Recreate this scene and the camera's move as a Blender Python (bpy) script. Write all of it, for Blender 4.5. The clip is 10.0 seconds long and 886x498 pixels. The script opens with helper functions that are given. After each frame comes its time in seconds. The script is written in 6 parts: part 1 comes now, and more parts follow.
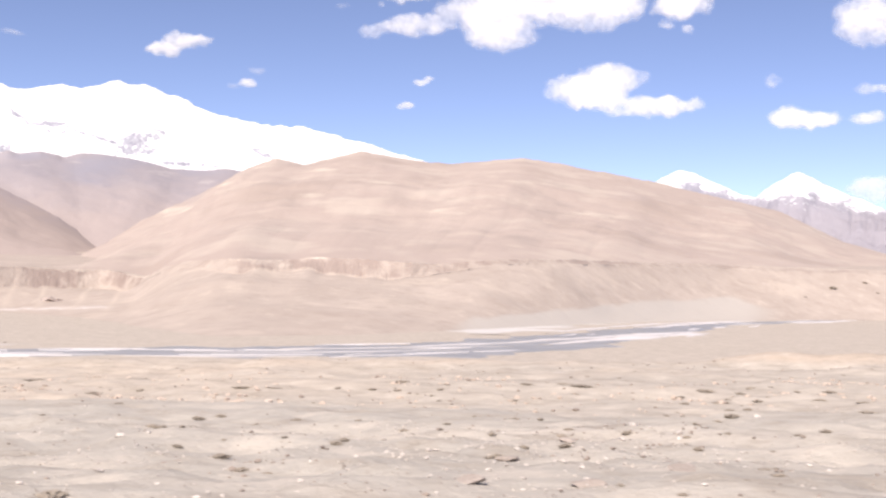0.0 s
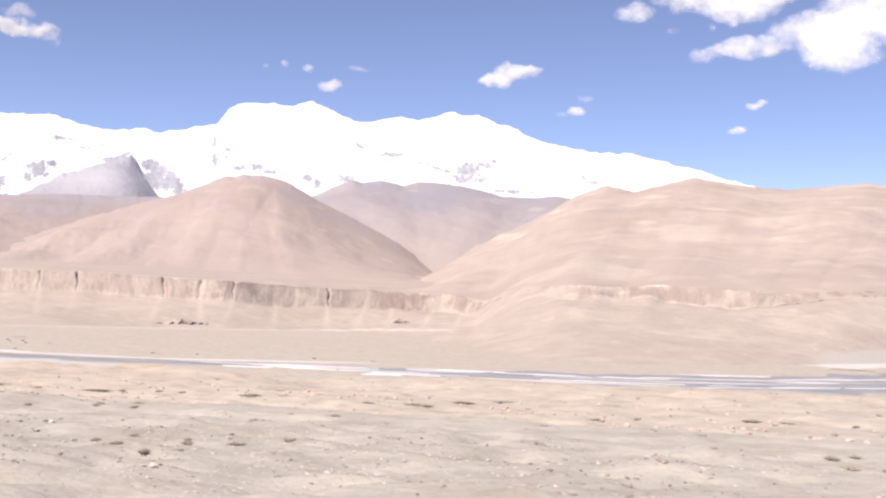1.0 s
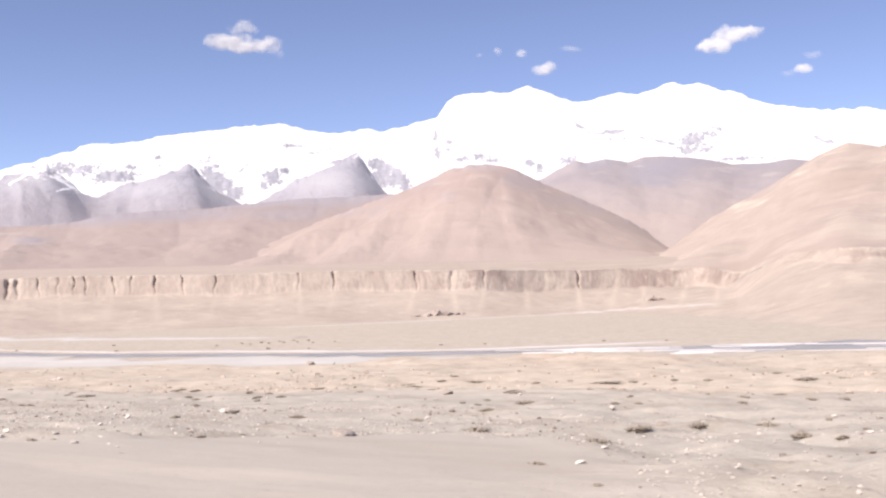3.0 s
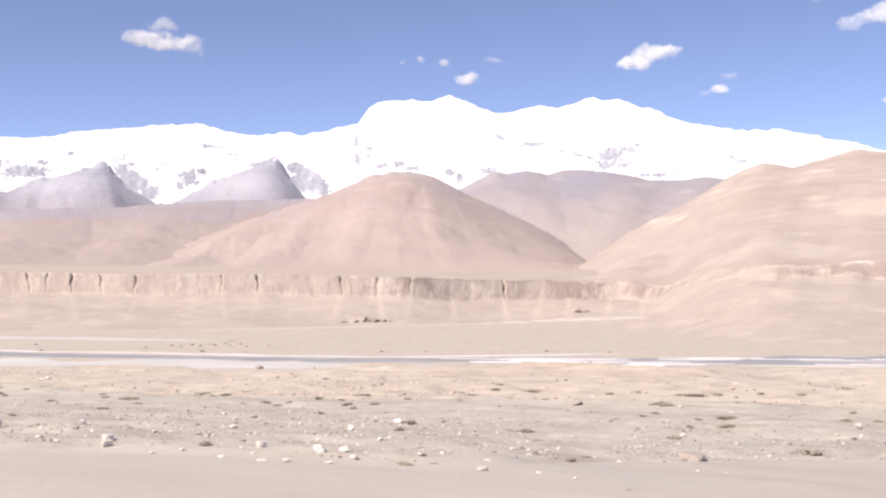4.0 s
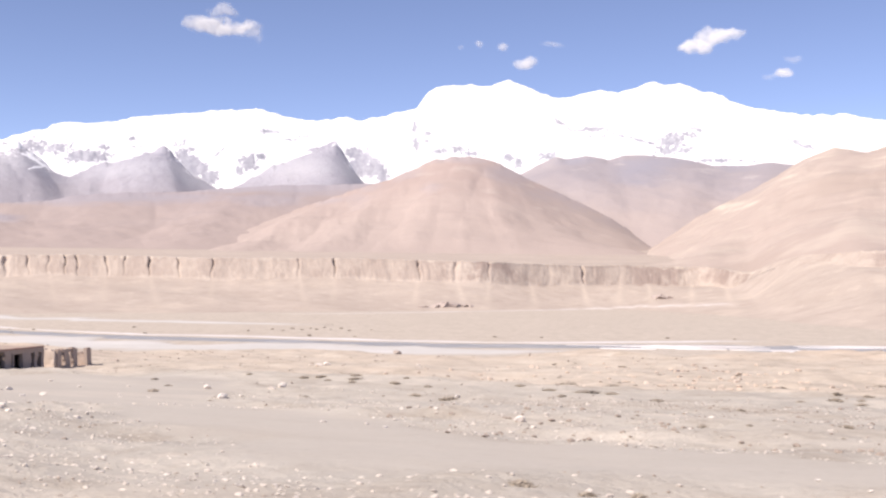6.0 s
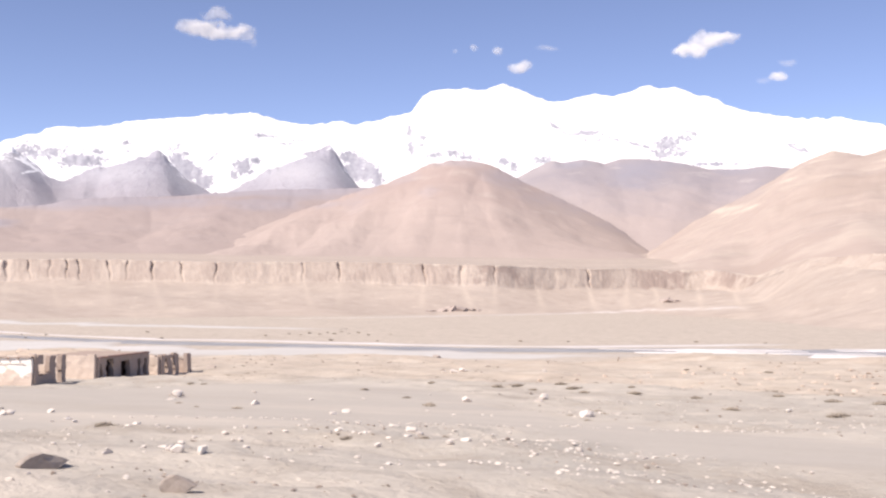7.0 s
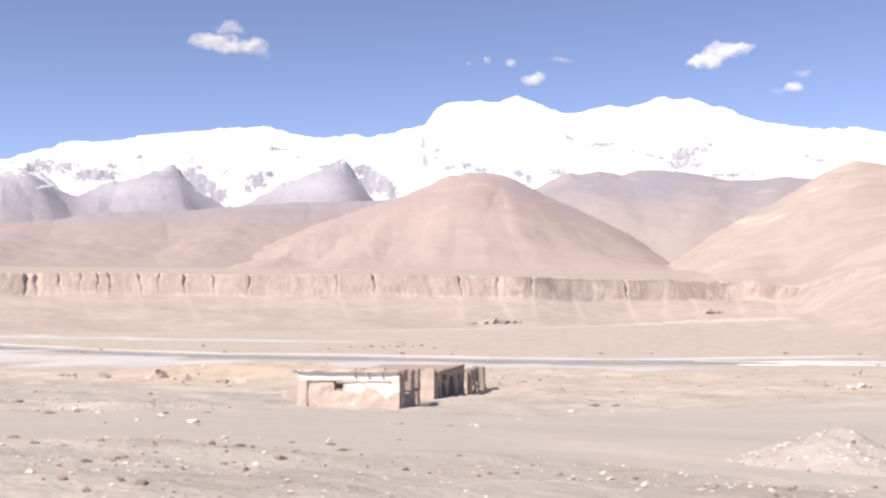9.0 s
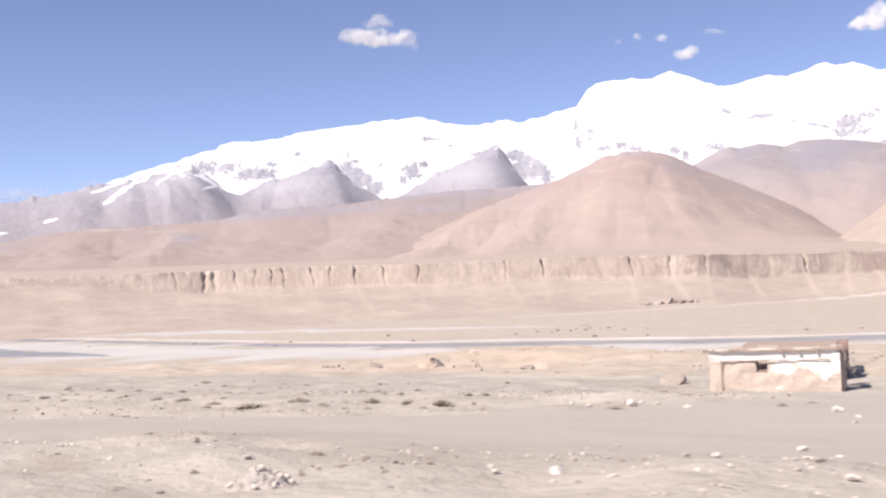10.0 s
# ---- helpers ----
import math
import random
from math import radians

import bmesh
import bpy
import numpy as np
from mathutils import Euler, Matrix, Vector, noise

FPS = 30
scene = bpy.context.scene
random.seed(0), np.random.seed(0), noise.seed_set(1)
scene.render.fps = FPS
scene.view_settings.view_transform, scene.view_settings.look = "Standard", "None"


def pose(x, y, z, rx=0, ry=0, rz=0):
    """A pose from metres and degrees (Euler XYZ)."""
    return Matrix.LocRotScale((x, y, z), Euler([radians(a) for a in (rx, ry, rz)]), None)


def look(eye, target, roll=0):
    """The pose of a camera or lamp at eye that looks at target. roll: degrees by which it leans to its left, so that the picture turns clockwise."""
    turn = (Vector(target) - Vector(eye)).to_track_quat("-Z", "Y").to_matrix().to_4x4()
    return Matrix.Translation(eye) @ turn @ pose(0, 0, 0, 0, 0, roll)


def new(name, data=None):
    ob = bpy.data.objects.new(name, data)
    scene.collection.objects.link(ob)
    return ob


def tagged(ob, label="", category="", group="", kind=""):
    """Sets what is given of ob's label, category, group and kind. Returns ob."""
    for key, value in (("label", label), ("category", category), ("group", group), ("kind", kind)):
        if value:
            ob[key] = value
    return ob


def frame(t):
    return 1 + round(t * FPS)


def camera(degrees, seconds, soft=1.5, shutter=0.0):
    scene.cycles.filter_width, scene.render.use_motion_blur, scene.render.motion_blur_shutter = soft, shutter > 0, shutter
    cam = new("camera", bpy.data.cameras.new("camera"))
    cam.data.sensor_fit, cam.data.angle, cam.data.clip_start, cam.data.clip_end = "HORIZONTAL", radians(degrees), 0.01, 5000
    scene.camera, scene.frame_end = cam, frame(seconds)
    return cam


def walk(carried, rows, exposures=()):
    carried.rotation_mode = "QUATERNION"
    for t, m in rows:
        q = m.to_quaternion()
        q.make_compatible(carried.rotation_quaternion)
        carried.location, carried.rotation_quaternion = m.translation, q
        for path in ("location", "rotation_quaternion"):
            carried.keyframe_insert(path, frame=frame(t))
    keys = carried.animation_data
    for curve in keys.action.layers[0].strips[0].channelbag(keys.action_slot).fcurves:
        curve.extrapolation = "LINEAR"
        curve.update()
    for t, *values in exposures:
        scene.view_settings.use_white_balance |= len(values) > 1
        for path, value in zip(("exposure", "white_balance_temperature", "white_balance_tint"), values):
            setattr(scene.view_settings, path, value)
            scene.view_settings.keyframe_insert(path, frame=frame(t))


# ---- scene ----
# ---- camera ----
cam = camera(42.0, 10.0, soft=2.35, shutter=0.08)
PATH = [
    (0.0, pose(0.00, -0.06, 3.04, 92.030, -0.960, 9.276)),
    (0.5, pose(-8.82, -0.05, 2.73, 94.430, -1.071, 17.792)),
    (1.0, pose(-17.68, -0.05, 2.43, 92.936, -2.276, 25.145)),
    (1.5, pose(-26.59, -0.04, 2.13, 93.400, 0.766, 32.176)),
    (2.0, pose(-35.55, -0.04, 1.82, 93.554, 1.987, 34.380)),
    (2.2, pose(-39.14, -0.03, 1.70, 93.510, 1.704, 36.082)),
    (3.3, pose(-59.04, -0.02, 1.03, 91.439, 1.482, 35.767)),
    (3.5, pose(-62.68, -0.02, 0.91, 91.329, 1.350, 34.354)),
    (4.0, pose(-71.82, -0.01, 0.61, 92.401, 0.123, 31.871)),
    (4.5, pose(-81.00, -0.01, 0.30, 92.733, 0.252, 30.875)),
    (5.0, pose(-90.23, 0.00, 0.00, 92.061, -0.451, 31.337)),
    (5.5, pose(-99.50, 0.01, -0.30, 92.942, -0.573, 33.296)),
    (5.7, pose(-103.22, 0.01, -0.43, 92.279, -0.371, 34.535)),
    (6.8, pose(-123.82, 0.02, -1.09, 91.183, -0.070, 33.572)),
    (7.0, pose(-127.59, 0.02, -1.21, 91.933, -0.081, 33.922)),
    (7.5, pose(-137.05, 0.03, -1.52, 92.800, -0.040, 34.203)),
    (8.0, pose(-146.55, 0.04, -1.82, 93.285, -0.589, 34.401)),
    (8.5, pose(-156.09, 0.04, -2.13, 92.704, 0.269, 34.779)),
    (9.0, pose(-165.68, 0.05, -2.43, 92.599, 0.202, 34.263)),
    (9.5, pose(-175.32, 0.05, -2.73, 92.779, 1.160, 37.247)),
    (10.0, pose(-185.00, 0.06, -3.04, 92.066, 2.384, 41.939)),
]
walk(cam, PATH, [(0.0, 1.02, 7050, 15), (2.0, 1.03, 7050, 15), (10.0, 1.03, 7050, 15)])

# ---- light ----
SUN_EL, SUN_XY = radians(48), Vector((-0.25, -0.968))
world = bpy.data.worlds.new("sky")
scene.world = world
world.use_nodes = True
wn, wl = world.node_tree.nodes, world.node_tree.links
sky = wn.new("ShaderNodeTexSky")
sky.sky_type, sky.sun_disc = "NISHITA", False
sky.sun_elevation, sky.sun_rotation = SUN_EL, math.atan2(SUN_XY.x, SUN_XY.y)
sky.altitude, sky.air_density, sky.dust_density, sky.ozone_density = 4000, 0.78, 0.15, 3.0
veil = wn.new("ShaderNodeMix")  # thin dust in the air takes some blue out of the sky
veil.data_type, veil.blend_type = "RGBA", "MULTIPLY"
veil.inputs[0].default_value, veil.inputs[7].default_value = 1.0, (1.09, 0.93, 0.92, 1)
wl.new(sky.outputs[0], veil.inputs[6])
wl.new(veil.outputs[2], wn["Background"].inputs[0])
wn["Background"].inputs[1].default_value = 0.1045
lamp = bpy.data.lights.new("sun", "SUN")
lamp.energy, lamp.angle, lamp.color = 3.17, radians(0.53), (1.0, 0.95, 0.88)
sun = new("sun", lamp)
sun.matrix_world = look((SUN_XY.x * math.cos(SUN_EL), SUN_XY.y * math.cos(SUN_EL), math.sin(SUN_EL)), (0, 0, 0))


# ---- materials ----
def nodes_of(name):
    m = bpy.data.materials.new(name)
    m.use_nodes = True
    return m, m.node_tree.nodes, m.node_tree.links, m.node_tree.nodes["Principled BSDF"]


def noise_tex(n, l, scale, detail=6.0, rough=0.6, stretch=(1, 1, 1), coord="Position"):
    """A noise of the place, per metre, stretched along its axes."""
    if coord == "Position":
        src = n.new("ShaderNodeNewGeometry").outputs["Position"]
    else:
        src = n.new("ShaderNodeTexCoord").outputs["Object"]
    mp = n.new("ShaderNodeMapping")
    mp.inputs["Scale"].default_value = stretch
    l.new(src, mp.inputs[0])
    t = n.new("ShaderNodeTexNoise")
    t.inputs["Scale"].default_value, t.inputs["Detail"].default_value, t.inputs["Roughness"].default_value = scale, detail, rough
    l.new(mp.outputs[0], t.inputs["Vector"])
    return t.outputs["Fac"]


def ramp(n, l, fac, a, b):
    r = n.new("ShaderNodeMapRange")
    r.inputs["From Min"].default_value, r.inputs["From Max"].default_value = a, b
    l.new(fac, r.inputs[0])
    return r.outputs[0]


def mix(n, l, fac, a, b):
    m = n.new("ShaderNodeMix")
    m.data_type = "RGBA"
    if isinstance(fac, float):
        m.inputs[0].default_value = fac
    else:
        l.new(fac, m.inputs[0])
    for sock, v in ((m.inputs[6], a), (m.inputs[7], b)):
        if isinstance(v, tuple):
            sock.default_value = (*v, 1)
        else:
            l.new(v, sock)
    return m.outputs[2]


def times(n, l, a, b):
    m = n.new("ShaderNodeMath")
    m.operation = "MULTIPLY"
    l.new(a, m.inputs[0])
    if isinstance(b, float):
        m.inputs[1].default_value = b
    else:
        l.new(b, m.inputs[1])
    return m.outputs[0]


def bump(n, l, bsdf, height, dist, strength=1.0):
    b = n.new("ShaderNodeBump")
    b.inputs["Distance"].default_value, b.inputs["Strength"].default_value = dist, strength
    l.new(height, b.inputs["Height"])
    l.new(b.outputs[0], bsdf.inputs["Normal"])


def earth(name, base, light, dark, coarse, fine, relief, rough=0.95, stretch=(1, 1, 1), blotch=None, foot_haze=None, haze_shade=None, pale=None):
    """Bare ground or rock: three tones at two scales with fine relief, and blotches of (scale, colour, share);
    foot_haze: (height, height, colour) that its lower slopes fade to, haze put into the colour;
    haze_shade and pale: the tones of painted haze and shaded flanks, and of light strata and patches, where the mesh
    marks them."""
    m, n, l, b = nodes_of(name)
    big = noise_tex(n, l, coarse, 7, 0.62, stretch)
    small = noise_tex(n, l, fine, 5, 0.65)
    c = mix(n, l, ramp(n, l, big, 0.48, 0.70), base, light)
    c = mix(n, l, times(n, l, ramp(n, l, small, 0.50, 0.80), 0.8), c, dark)
    for scale, tone, share in blotch or ():
        spot = noise_tex(n, l, scale, 5, 0.55, (1, 1, 2.2))
        c = mix(n, l, times(n, l, ramp(n, l, spot, 0.66 - share, 0.78 - share), 0.75), c, tone)
    if foot_haze:
        z, add = n.new("ShaderNodeSeparateXYZ"), n.new("ShaderNodeMath")
        l.new(n.new("ShaderNodeNewGeometry").outputs["Position"], z.inputs[0])
        l.new(z.outputs["Z"], add.inputs[0])
        l.new(times(n, l, noise_tex(n, l, 0.006, 6, 0.6), (foot_haze[0] - foot_haze[1]) * 1.2), add.inputs[1])
        half = (foot_haze[0] - foot_haze[1]) * 0.6
        c = mix(n, l, times(n, l, ramp(n, l, add.outputs[0], foot_haze[0] + half, foot_haze[1] + half), 0.85), c, foot_haze[2])
    # painted haze and shaded flanks first, then light strata and patches
    for attr, tone, wide, scale, flat in (("haze_shade", haze_shade, 0.45, 0.008, 1.0), ("pale", pale, 0.34, 0.02, 3.0)):
        if tone:
            a, add = n.new("ShaderNodeAttribute"), n.new("ShaderNodeMath")
            a.attribute_name = attr
            l.new(a.outputs["Fac"], add.inputs[0])
            l.new(noise_tex(n, l, scale, 6, 0.62, (1, 1, flat)), add.inputs[1])
            c = mix(n, l, ramp(n, l, add.outputs[0], 1.0 - wide / 2, 1.0 + wide / 2), c, tone)
    l.new(c, b.inputs["Base Color"])
    b.inputs["Roughness"].default_value, b.inputs["Specular IOR Level"].default_value = rough, 0.15
    bump(n, l, b, small, relief)
    return m


# far hills turn paler and violet-grey: distance haze mixed into their colours
HAZE_VIOLET = (0.322, 0.294, 0.318)
HILL = earth("ochre_scree", (0.425, 0.350, 0.311), (0.468, 0.392, 0.346), (0.388, 0.316, 0.281), 0.004, 0.02, 2.0, stretch=(1, 1, 1.5),
             blotch=((0.0075, (0.492, 0.424, 0.368), 0.13), (0.02, (0.478, 0.405, 0.35), 0.10), (0.0028, (0.376, 0.306, 0.268), 0.12), (0.011, (0.365, 0.306, 0.274), 0.07)), haze_shade=(0.392, 0.334, 0.314), pale=(0.56, 0.495, 0.42))
HILL_PINK = earth("pink_scree", (0.378, 0.300, 0.276), (0.418, 0.342, 0.314), (0.35, 0.279, 0.257), 0.0035, 0.015, 2.0,
                  blotch=((0.0045, (0.335, 0.272, 0.257), 0.10), (0.0022, (0.33, 0.268, 0.255), 0.10)), foot_haze=(300, 110, (0.41, 0.34, 0.309)), haze_shade=(0.366, 0.314, 0.314), pale=(0.455, 0.388, 0.352))
HILL_FAR = earth("hazy_brown_scree", (0.325, 0.270, 0.264), (0.365, 0.306, 0.29), (0.292, 0.247, 0.248), 0.003, 0.012, 2.0,
                 blotch=((0.003, (0.30, 0.262, 0.272), 0.08),), foot_haze=(290, 110, (0.378, 0.311, 0.287)), haze_shade=HAZE_VIOLET, pale=(0.43, 0.39, 0.37))
ROCK_GREY = earth("hazy_grey_rock", (0.305, 0.278, 0.296), (0.352, 0.318, 0.328), (0.278, 0.256, 0.28), 0.0035, 0.012, 3.0,
                  blotch=((0.004, (0.37, 0.33, 0.325), 0.06),), foot_haze=(350, 190, (0.40, 0.336, 0.316)), haze_shade=(0.286, 0.274, 0.312), pale=(0.435, 0.40, 0.395))
STONE = earth("pale_stone", (0.64, 0.58, 0.53), (0.74, 0.69, 0.64), (0.46, 0.40, 0.36), 1.5, 9.0, 0.02)
STONE_DARK = earth("brown_stone", (0.30, 0.25, 0.215), (0.39, 0.33, 0.29), (0.18, 0.145, 0.125), 1.5, 9.0, 0.03)
GRIT = earth("pale_grit", (0.54, 0.485, 0.44), (0.62, 0.57, 0.525), (0.42, 0.37, 0.33), 1.5, 9.0, 0.02)
BOULDER = earth("weathered_boulder", (0.36, 0.31, 0.275), (0.45, 0.39, 0.35), (0.23, 0.19, 0.165), 1.5, 9.0, 0.03)
HEAPED = earth("heaped_gravel", (0.41, 0.37, 0.345), (0.48, 0.44, 0.415), (0.33, 0.295, 0.27), 1.2, 9.0, 0.05)


def cliff_material():
    """Terrace gravel: a brown broken face under a pale crust along its rim."""
    m, n, l, b = nodes_of("terrace_conglomerate")
    big = noise_tex(n, l, 0.010, 7, 0.62, (1, 1, 3))
    small = noise_tex(n, l, 0.06, 6, 0.65)
    stain = noise_tex(n, l, 0.026, 6, 0.65, (1, 1, 0.7))
    broken = noise_tex(n, l, 0.045, 7, 0.68, (1, 1, 1.6))
    c = mix(n, l, ramp(n, l, big, 0.48, 0.70), (0.425, 0.36, 0.315), (0.48, 0.41, 0.36))
    c = mix(n, l, times(n, l, ramp(n, l, small, 0.50, 0.80), 0.8), c, (0.375, 0.31, 0.27))
    patchy = noise_tex(n, l, 0.014, 6, 0.6, (1, 1, 0.9))
    c = mix(n, l, times(n, l, ramp(n, l, patchy, 0.54, 0.66), 0.6), c, (0.385, 0.322, 0.28))
    c = mix(n, l, times(n, l, ramp(n, l, patchy, 0.44, 0.34), 0.6), c, (0.52, 0.445, 0.38))
    runs = noise_tex(n, l, 0.055, 6, 0.66, (1, 1, 0.35))
    c = mix(n, l, times(n, l, ramp(n, l, runs, 0.54, 0.68), 0.55), c, (0.35, 0.288, 0.25))
    c = mix(n, l, times(n, l, ramp(n, l, runs, 0.44, 0.32), 0.55), c, (0.54, 0.468, 0.405))
    face, rim, wash = (n.new("ShaderNodeAttribute") for _ in range(3))
    wash.attribute_name = "wash"
    face.attribute_name, rim.attribute_name = "face", "rim"
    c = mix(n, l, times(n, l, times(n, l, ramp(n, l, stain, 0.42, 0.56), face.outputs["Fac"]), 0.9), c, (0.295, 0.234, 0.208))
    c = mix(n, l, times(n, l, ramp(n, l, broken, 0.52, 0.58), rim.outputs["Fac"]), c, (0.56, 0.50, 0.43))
    fan, strand = n.new("ShaderNodeAttribute"), n.new("ShaderNodeAttribute")
    fan.attribute_name, strand.attribute_name = "fan", "strand"
    c = mix(n, l, times(n, l, ramp(n, l, runs, 0.30, 0.56), fan.outputs["Fac"]), c, (0.53, 0.455, 0.39))
    c = mix(n, l, wash.outputs["Fac"], c, (0.46, 0.42, 0.382))
    c = mix(n, l, times(n, l, ramp(n, l, small, 0.30, 0.55), strand.outputs["Fac"]), c, (0.62, 0.575, 0.55))
    l.new(c, b.inputs["Base Color"])
    b.inputs["Roughness"].default_value, b.inputs["Specular IOR Level"].default_value = 0.95, 0.15
    bump(n, l, b, small, 1.2)
    return m


CLIFF = cliff_material()


def bar_material(name, base, light):
    """River gravel that thins out into the sandy plain at its rims."""
    m, n, l, b = nodes_of(name)
    big = noise_tex(n, l, 0.03, 6, 0.62)
    small = noise_tex(n, l, 0.35, 6, 0.65)
    c = mix(n, l, ramp(n, l, big, 0.42, 0.66), base, light)
    c = mix(n, l, times(n, l, ramp(n, l, small, 0.50, 0.80), 0.5), c, (0.42, 0.385, 0.36))
    a, add = n.new("ShaderNodeAttribute"), n.new("ShaderNodeMath")
    a.attribute_name = "fade"
    l.new(a.outputs["Fac"], add.inputs[0])
    l.new(noise_tex(n, l, 0.06, 6, 0.65), add.inputs[1])
    c = mix(n, l, ramp(n, l, add.outputs[0], 0.80, 1.35), c, (0.43, 0.385, 0.345))
    l.new(c, b.inputs["Base Color"])
    b.inputs["Roughness"].default_value, b.inputs["Specular IOR Level"].default_value = 0.95, 0.15
    bump(n, l, b, small, 0.08)
    return m


GRAVEL = bar_material("pale_gravel", (0.58, 0.55, 0.545), (0.69, 0.665, 0.67))
DRY_BED = bar_material("dry_river_bed", (0.56, 0.53, 0.505), (0.635, 0.608, 0.588))
GREY_FLAT = bar_material("grey_river_gravel", (0.50, 0.483, 0.463), (0.57, 0.55, 0.535))
OUTCROP = earth("brown_outcrop_rock", (0.395, 0.332, 0.302), (0.45, 0.382, 0.346), (0.31, 0.258, 0.235), 0.08, 0.5, 0.5)
PEACH = earth("crumbling_peach_clay", (0.50, 0.41, 0.345), (0.56, 0.475, 0.41), (0.38, 0.30, 0.25), 0.5, 4.0, 0.06)


def ground_material():
    m, n, l, b = nodes_of("dry_valley_ground")
    big = noise_tex(n, l, 0.035, 6, 0.6, (0.45, 1, 1))
    mid = noise_tex(n, l, 0.33, 6, 0.65, (0.7, 1, 1))
    fine = noise_tex(n, l, 3.5, 6, 0.7)
    c = mix(n, l, ramp(n, l, big, 0.42, 0.66), (0.415, 0.385, 0.347), (0.489, 0.445, 0.391))
    for attr, tone in (("sand", (0.518, 0.442, 0.368)), ("clay", (0.528, 0.430, 0.347)), ("track", (0.424, 0.390, 0.352)), ("plain", (0.464, 0.408, 0.354))):
        a = n.new("ShaderNodeAttribute")
        a.attribute_name = attr
        c = mix(n, l, a.outputs["Fac"], c, tone)
    drift = noise_tex(n, l, 0.11, 6, 0.66, (0.22, 1, 1))
    c = mix(n, l, times(n, l, ramp(n, l, drift, 0.53, 0.68), 0.5), c, (0.365, 0.318, 0.272))
    c = mix(n, l, times(n, l, ramp(n, l, drift, 0.45, 0.32), 0.5), c, (0.553, 0.495, 0.430))
    trodden = n.new("ShaderNodeAttribute")
    trodden.attribute_name = "track"
    loose = ramp(n, l, trodden.outputs["Fac"], 1.2, 0.0)
    lump = noise_tex(n, l, 1.3, 6, 0.68, (0.8, 1, 1))
    for fac, lo, hi, much, tone in ((mid, 0.50, 0.66, 0.65, (0.336, 0.290, 0.244)), (mid, 0.46, 0.34, 0.7, (0.563, 0.505, 0.440)), (lump, 0.55, 0.68, 0.35, (0.316, 0.270, 0.230)), (lump, 0.42, 0.32, 0.35, (0.572, 0.520, 0.455))):
        c = mix(n, l, times(n, l, times(n, l, ramp(n, l, fac, lo, hi), much), loose), c, tone)
    c = mix(n, l, times(n, l, ramp(n, l, fine, 0.60, 0.75), 0.5), c, (0.612, 0.560, 0.489))
    c = mix(n, l, times(n, l, ramp(n, l, fine, 0.42, 0.30), 0.4), c, (0.276, 0.235, 0.196))
    l.new(c, b.inputs["Base Color"])
    b.inputs["Roughness"].default_value, b.inputs["Specular IOR Level"].default_value = 0.95, 0.1
    both = n.new("ShaderNodeMath")
    l.new(times(n, l, lump, 3.0), both.inputs[0])
    l.new(fine, both.inputs[1])
    bump(n, l, b, times(n, l, both.outputs[0], loose), 0.05)
    return m


def streaked(n, l, scale, detail, rough, stretch, warp):
    """Noise with its shapes drawn out and bent, as bare rock shows through snow."""
    fac = noise_tex(n, l, scale, detail, rough, stretch)
    fac.node.inputs["Distortion"].default_value = warp
    return fac


def snow_material():
    m, n, l, b = nodes_of("snow_with_bare_rock")
    patch = streaked(n, l, 0.055, 8, 0.70, (1, 1, 0.75), 1.1)
    bare = n.new("ShaderNodeAttribute")
    bare.attribute_name = "bare"
    where = n.new("ShaderNodeMath")
    l.new(times(n, l, bare.outputs["Fac"], 0.5), where.inputs[0])
    l.new(times(n, l, patch, 1.8), where.inputs[1])
    rock = ramp(n, l, where.outputs[0], 1.08, 1.18)
    tone = mix(n, l, ramp(n, l, noise_tex(n, l, 0.05, 5, 0.6), 0.4, 0.65), (0.27, 0.27, 0.325), (0.38, 0.38, 0.43))
    l.new(mix(n, l, times(n, l, rock, 0.92), (0.90, 0.90, 0.92), tone), b.inputs["Base Color"])
    b.inputs["Roughness"].default_value, b.inputs["Specular IOR Level"].default_value = 0.7, 0.2
    bump(n, l, b, patch, 4.0)
    return m


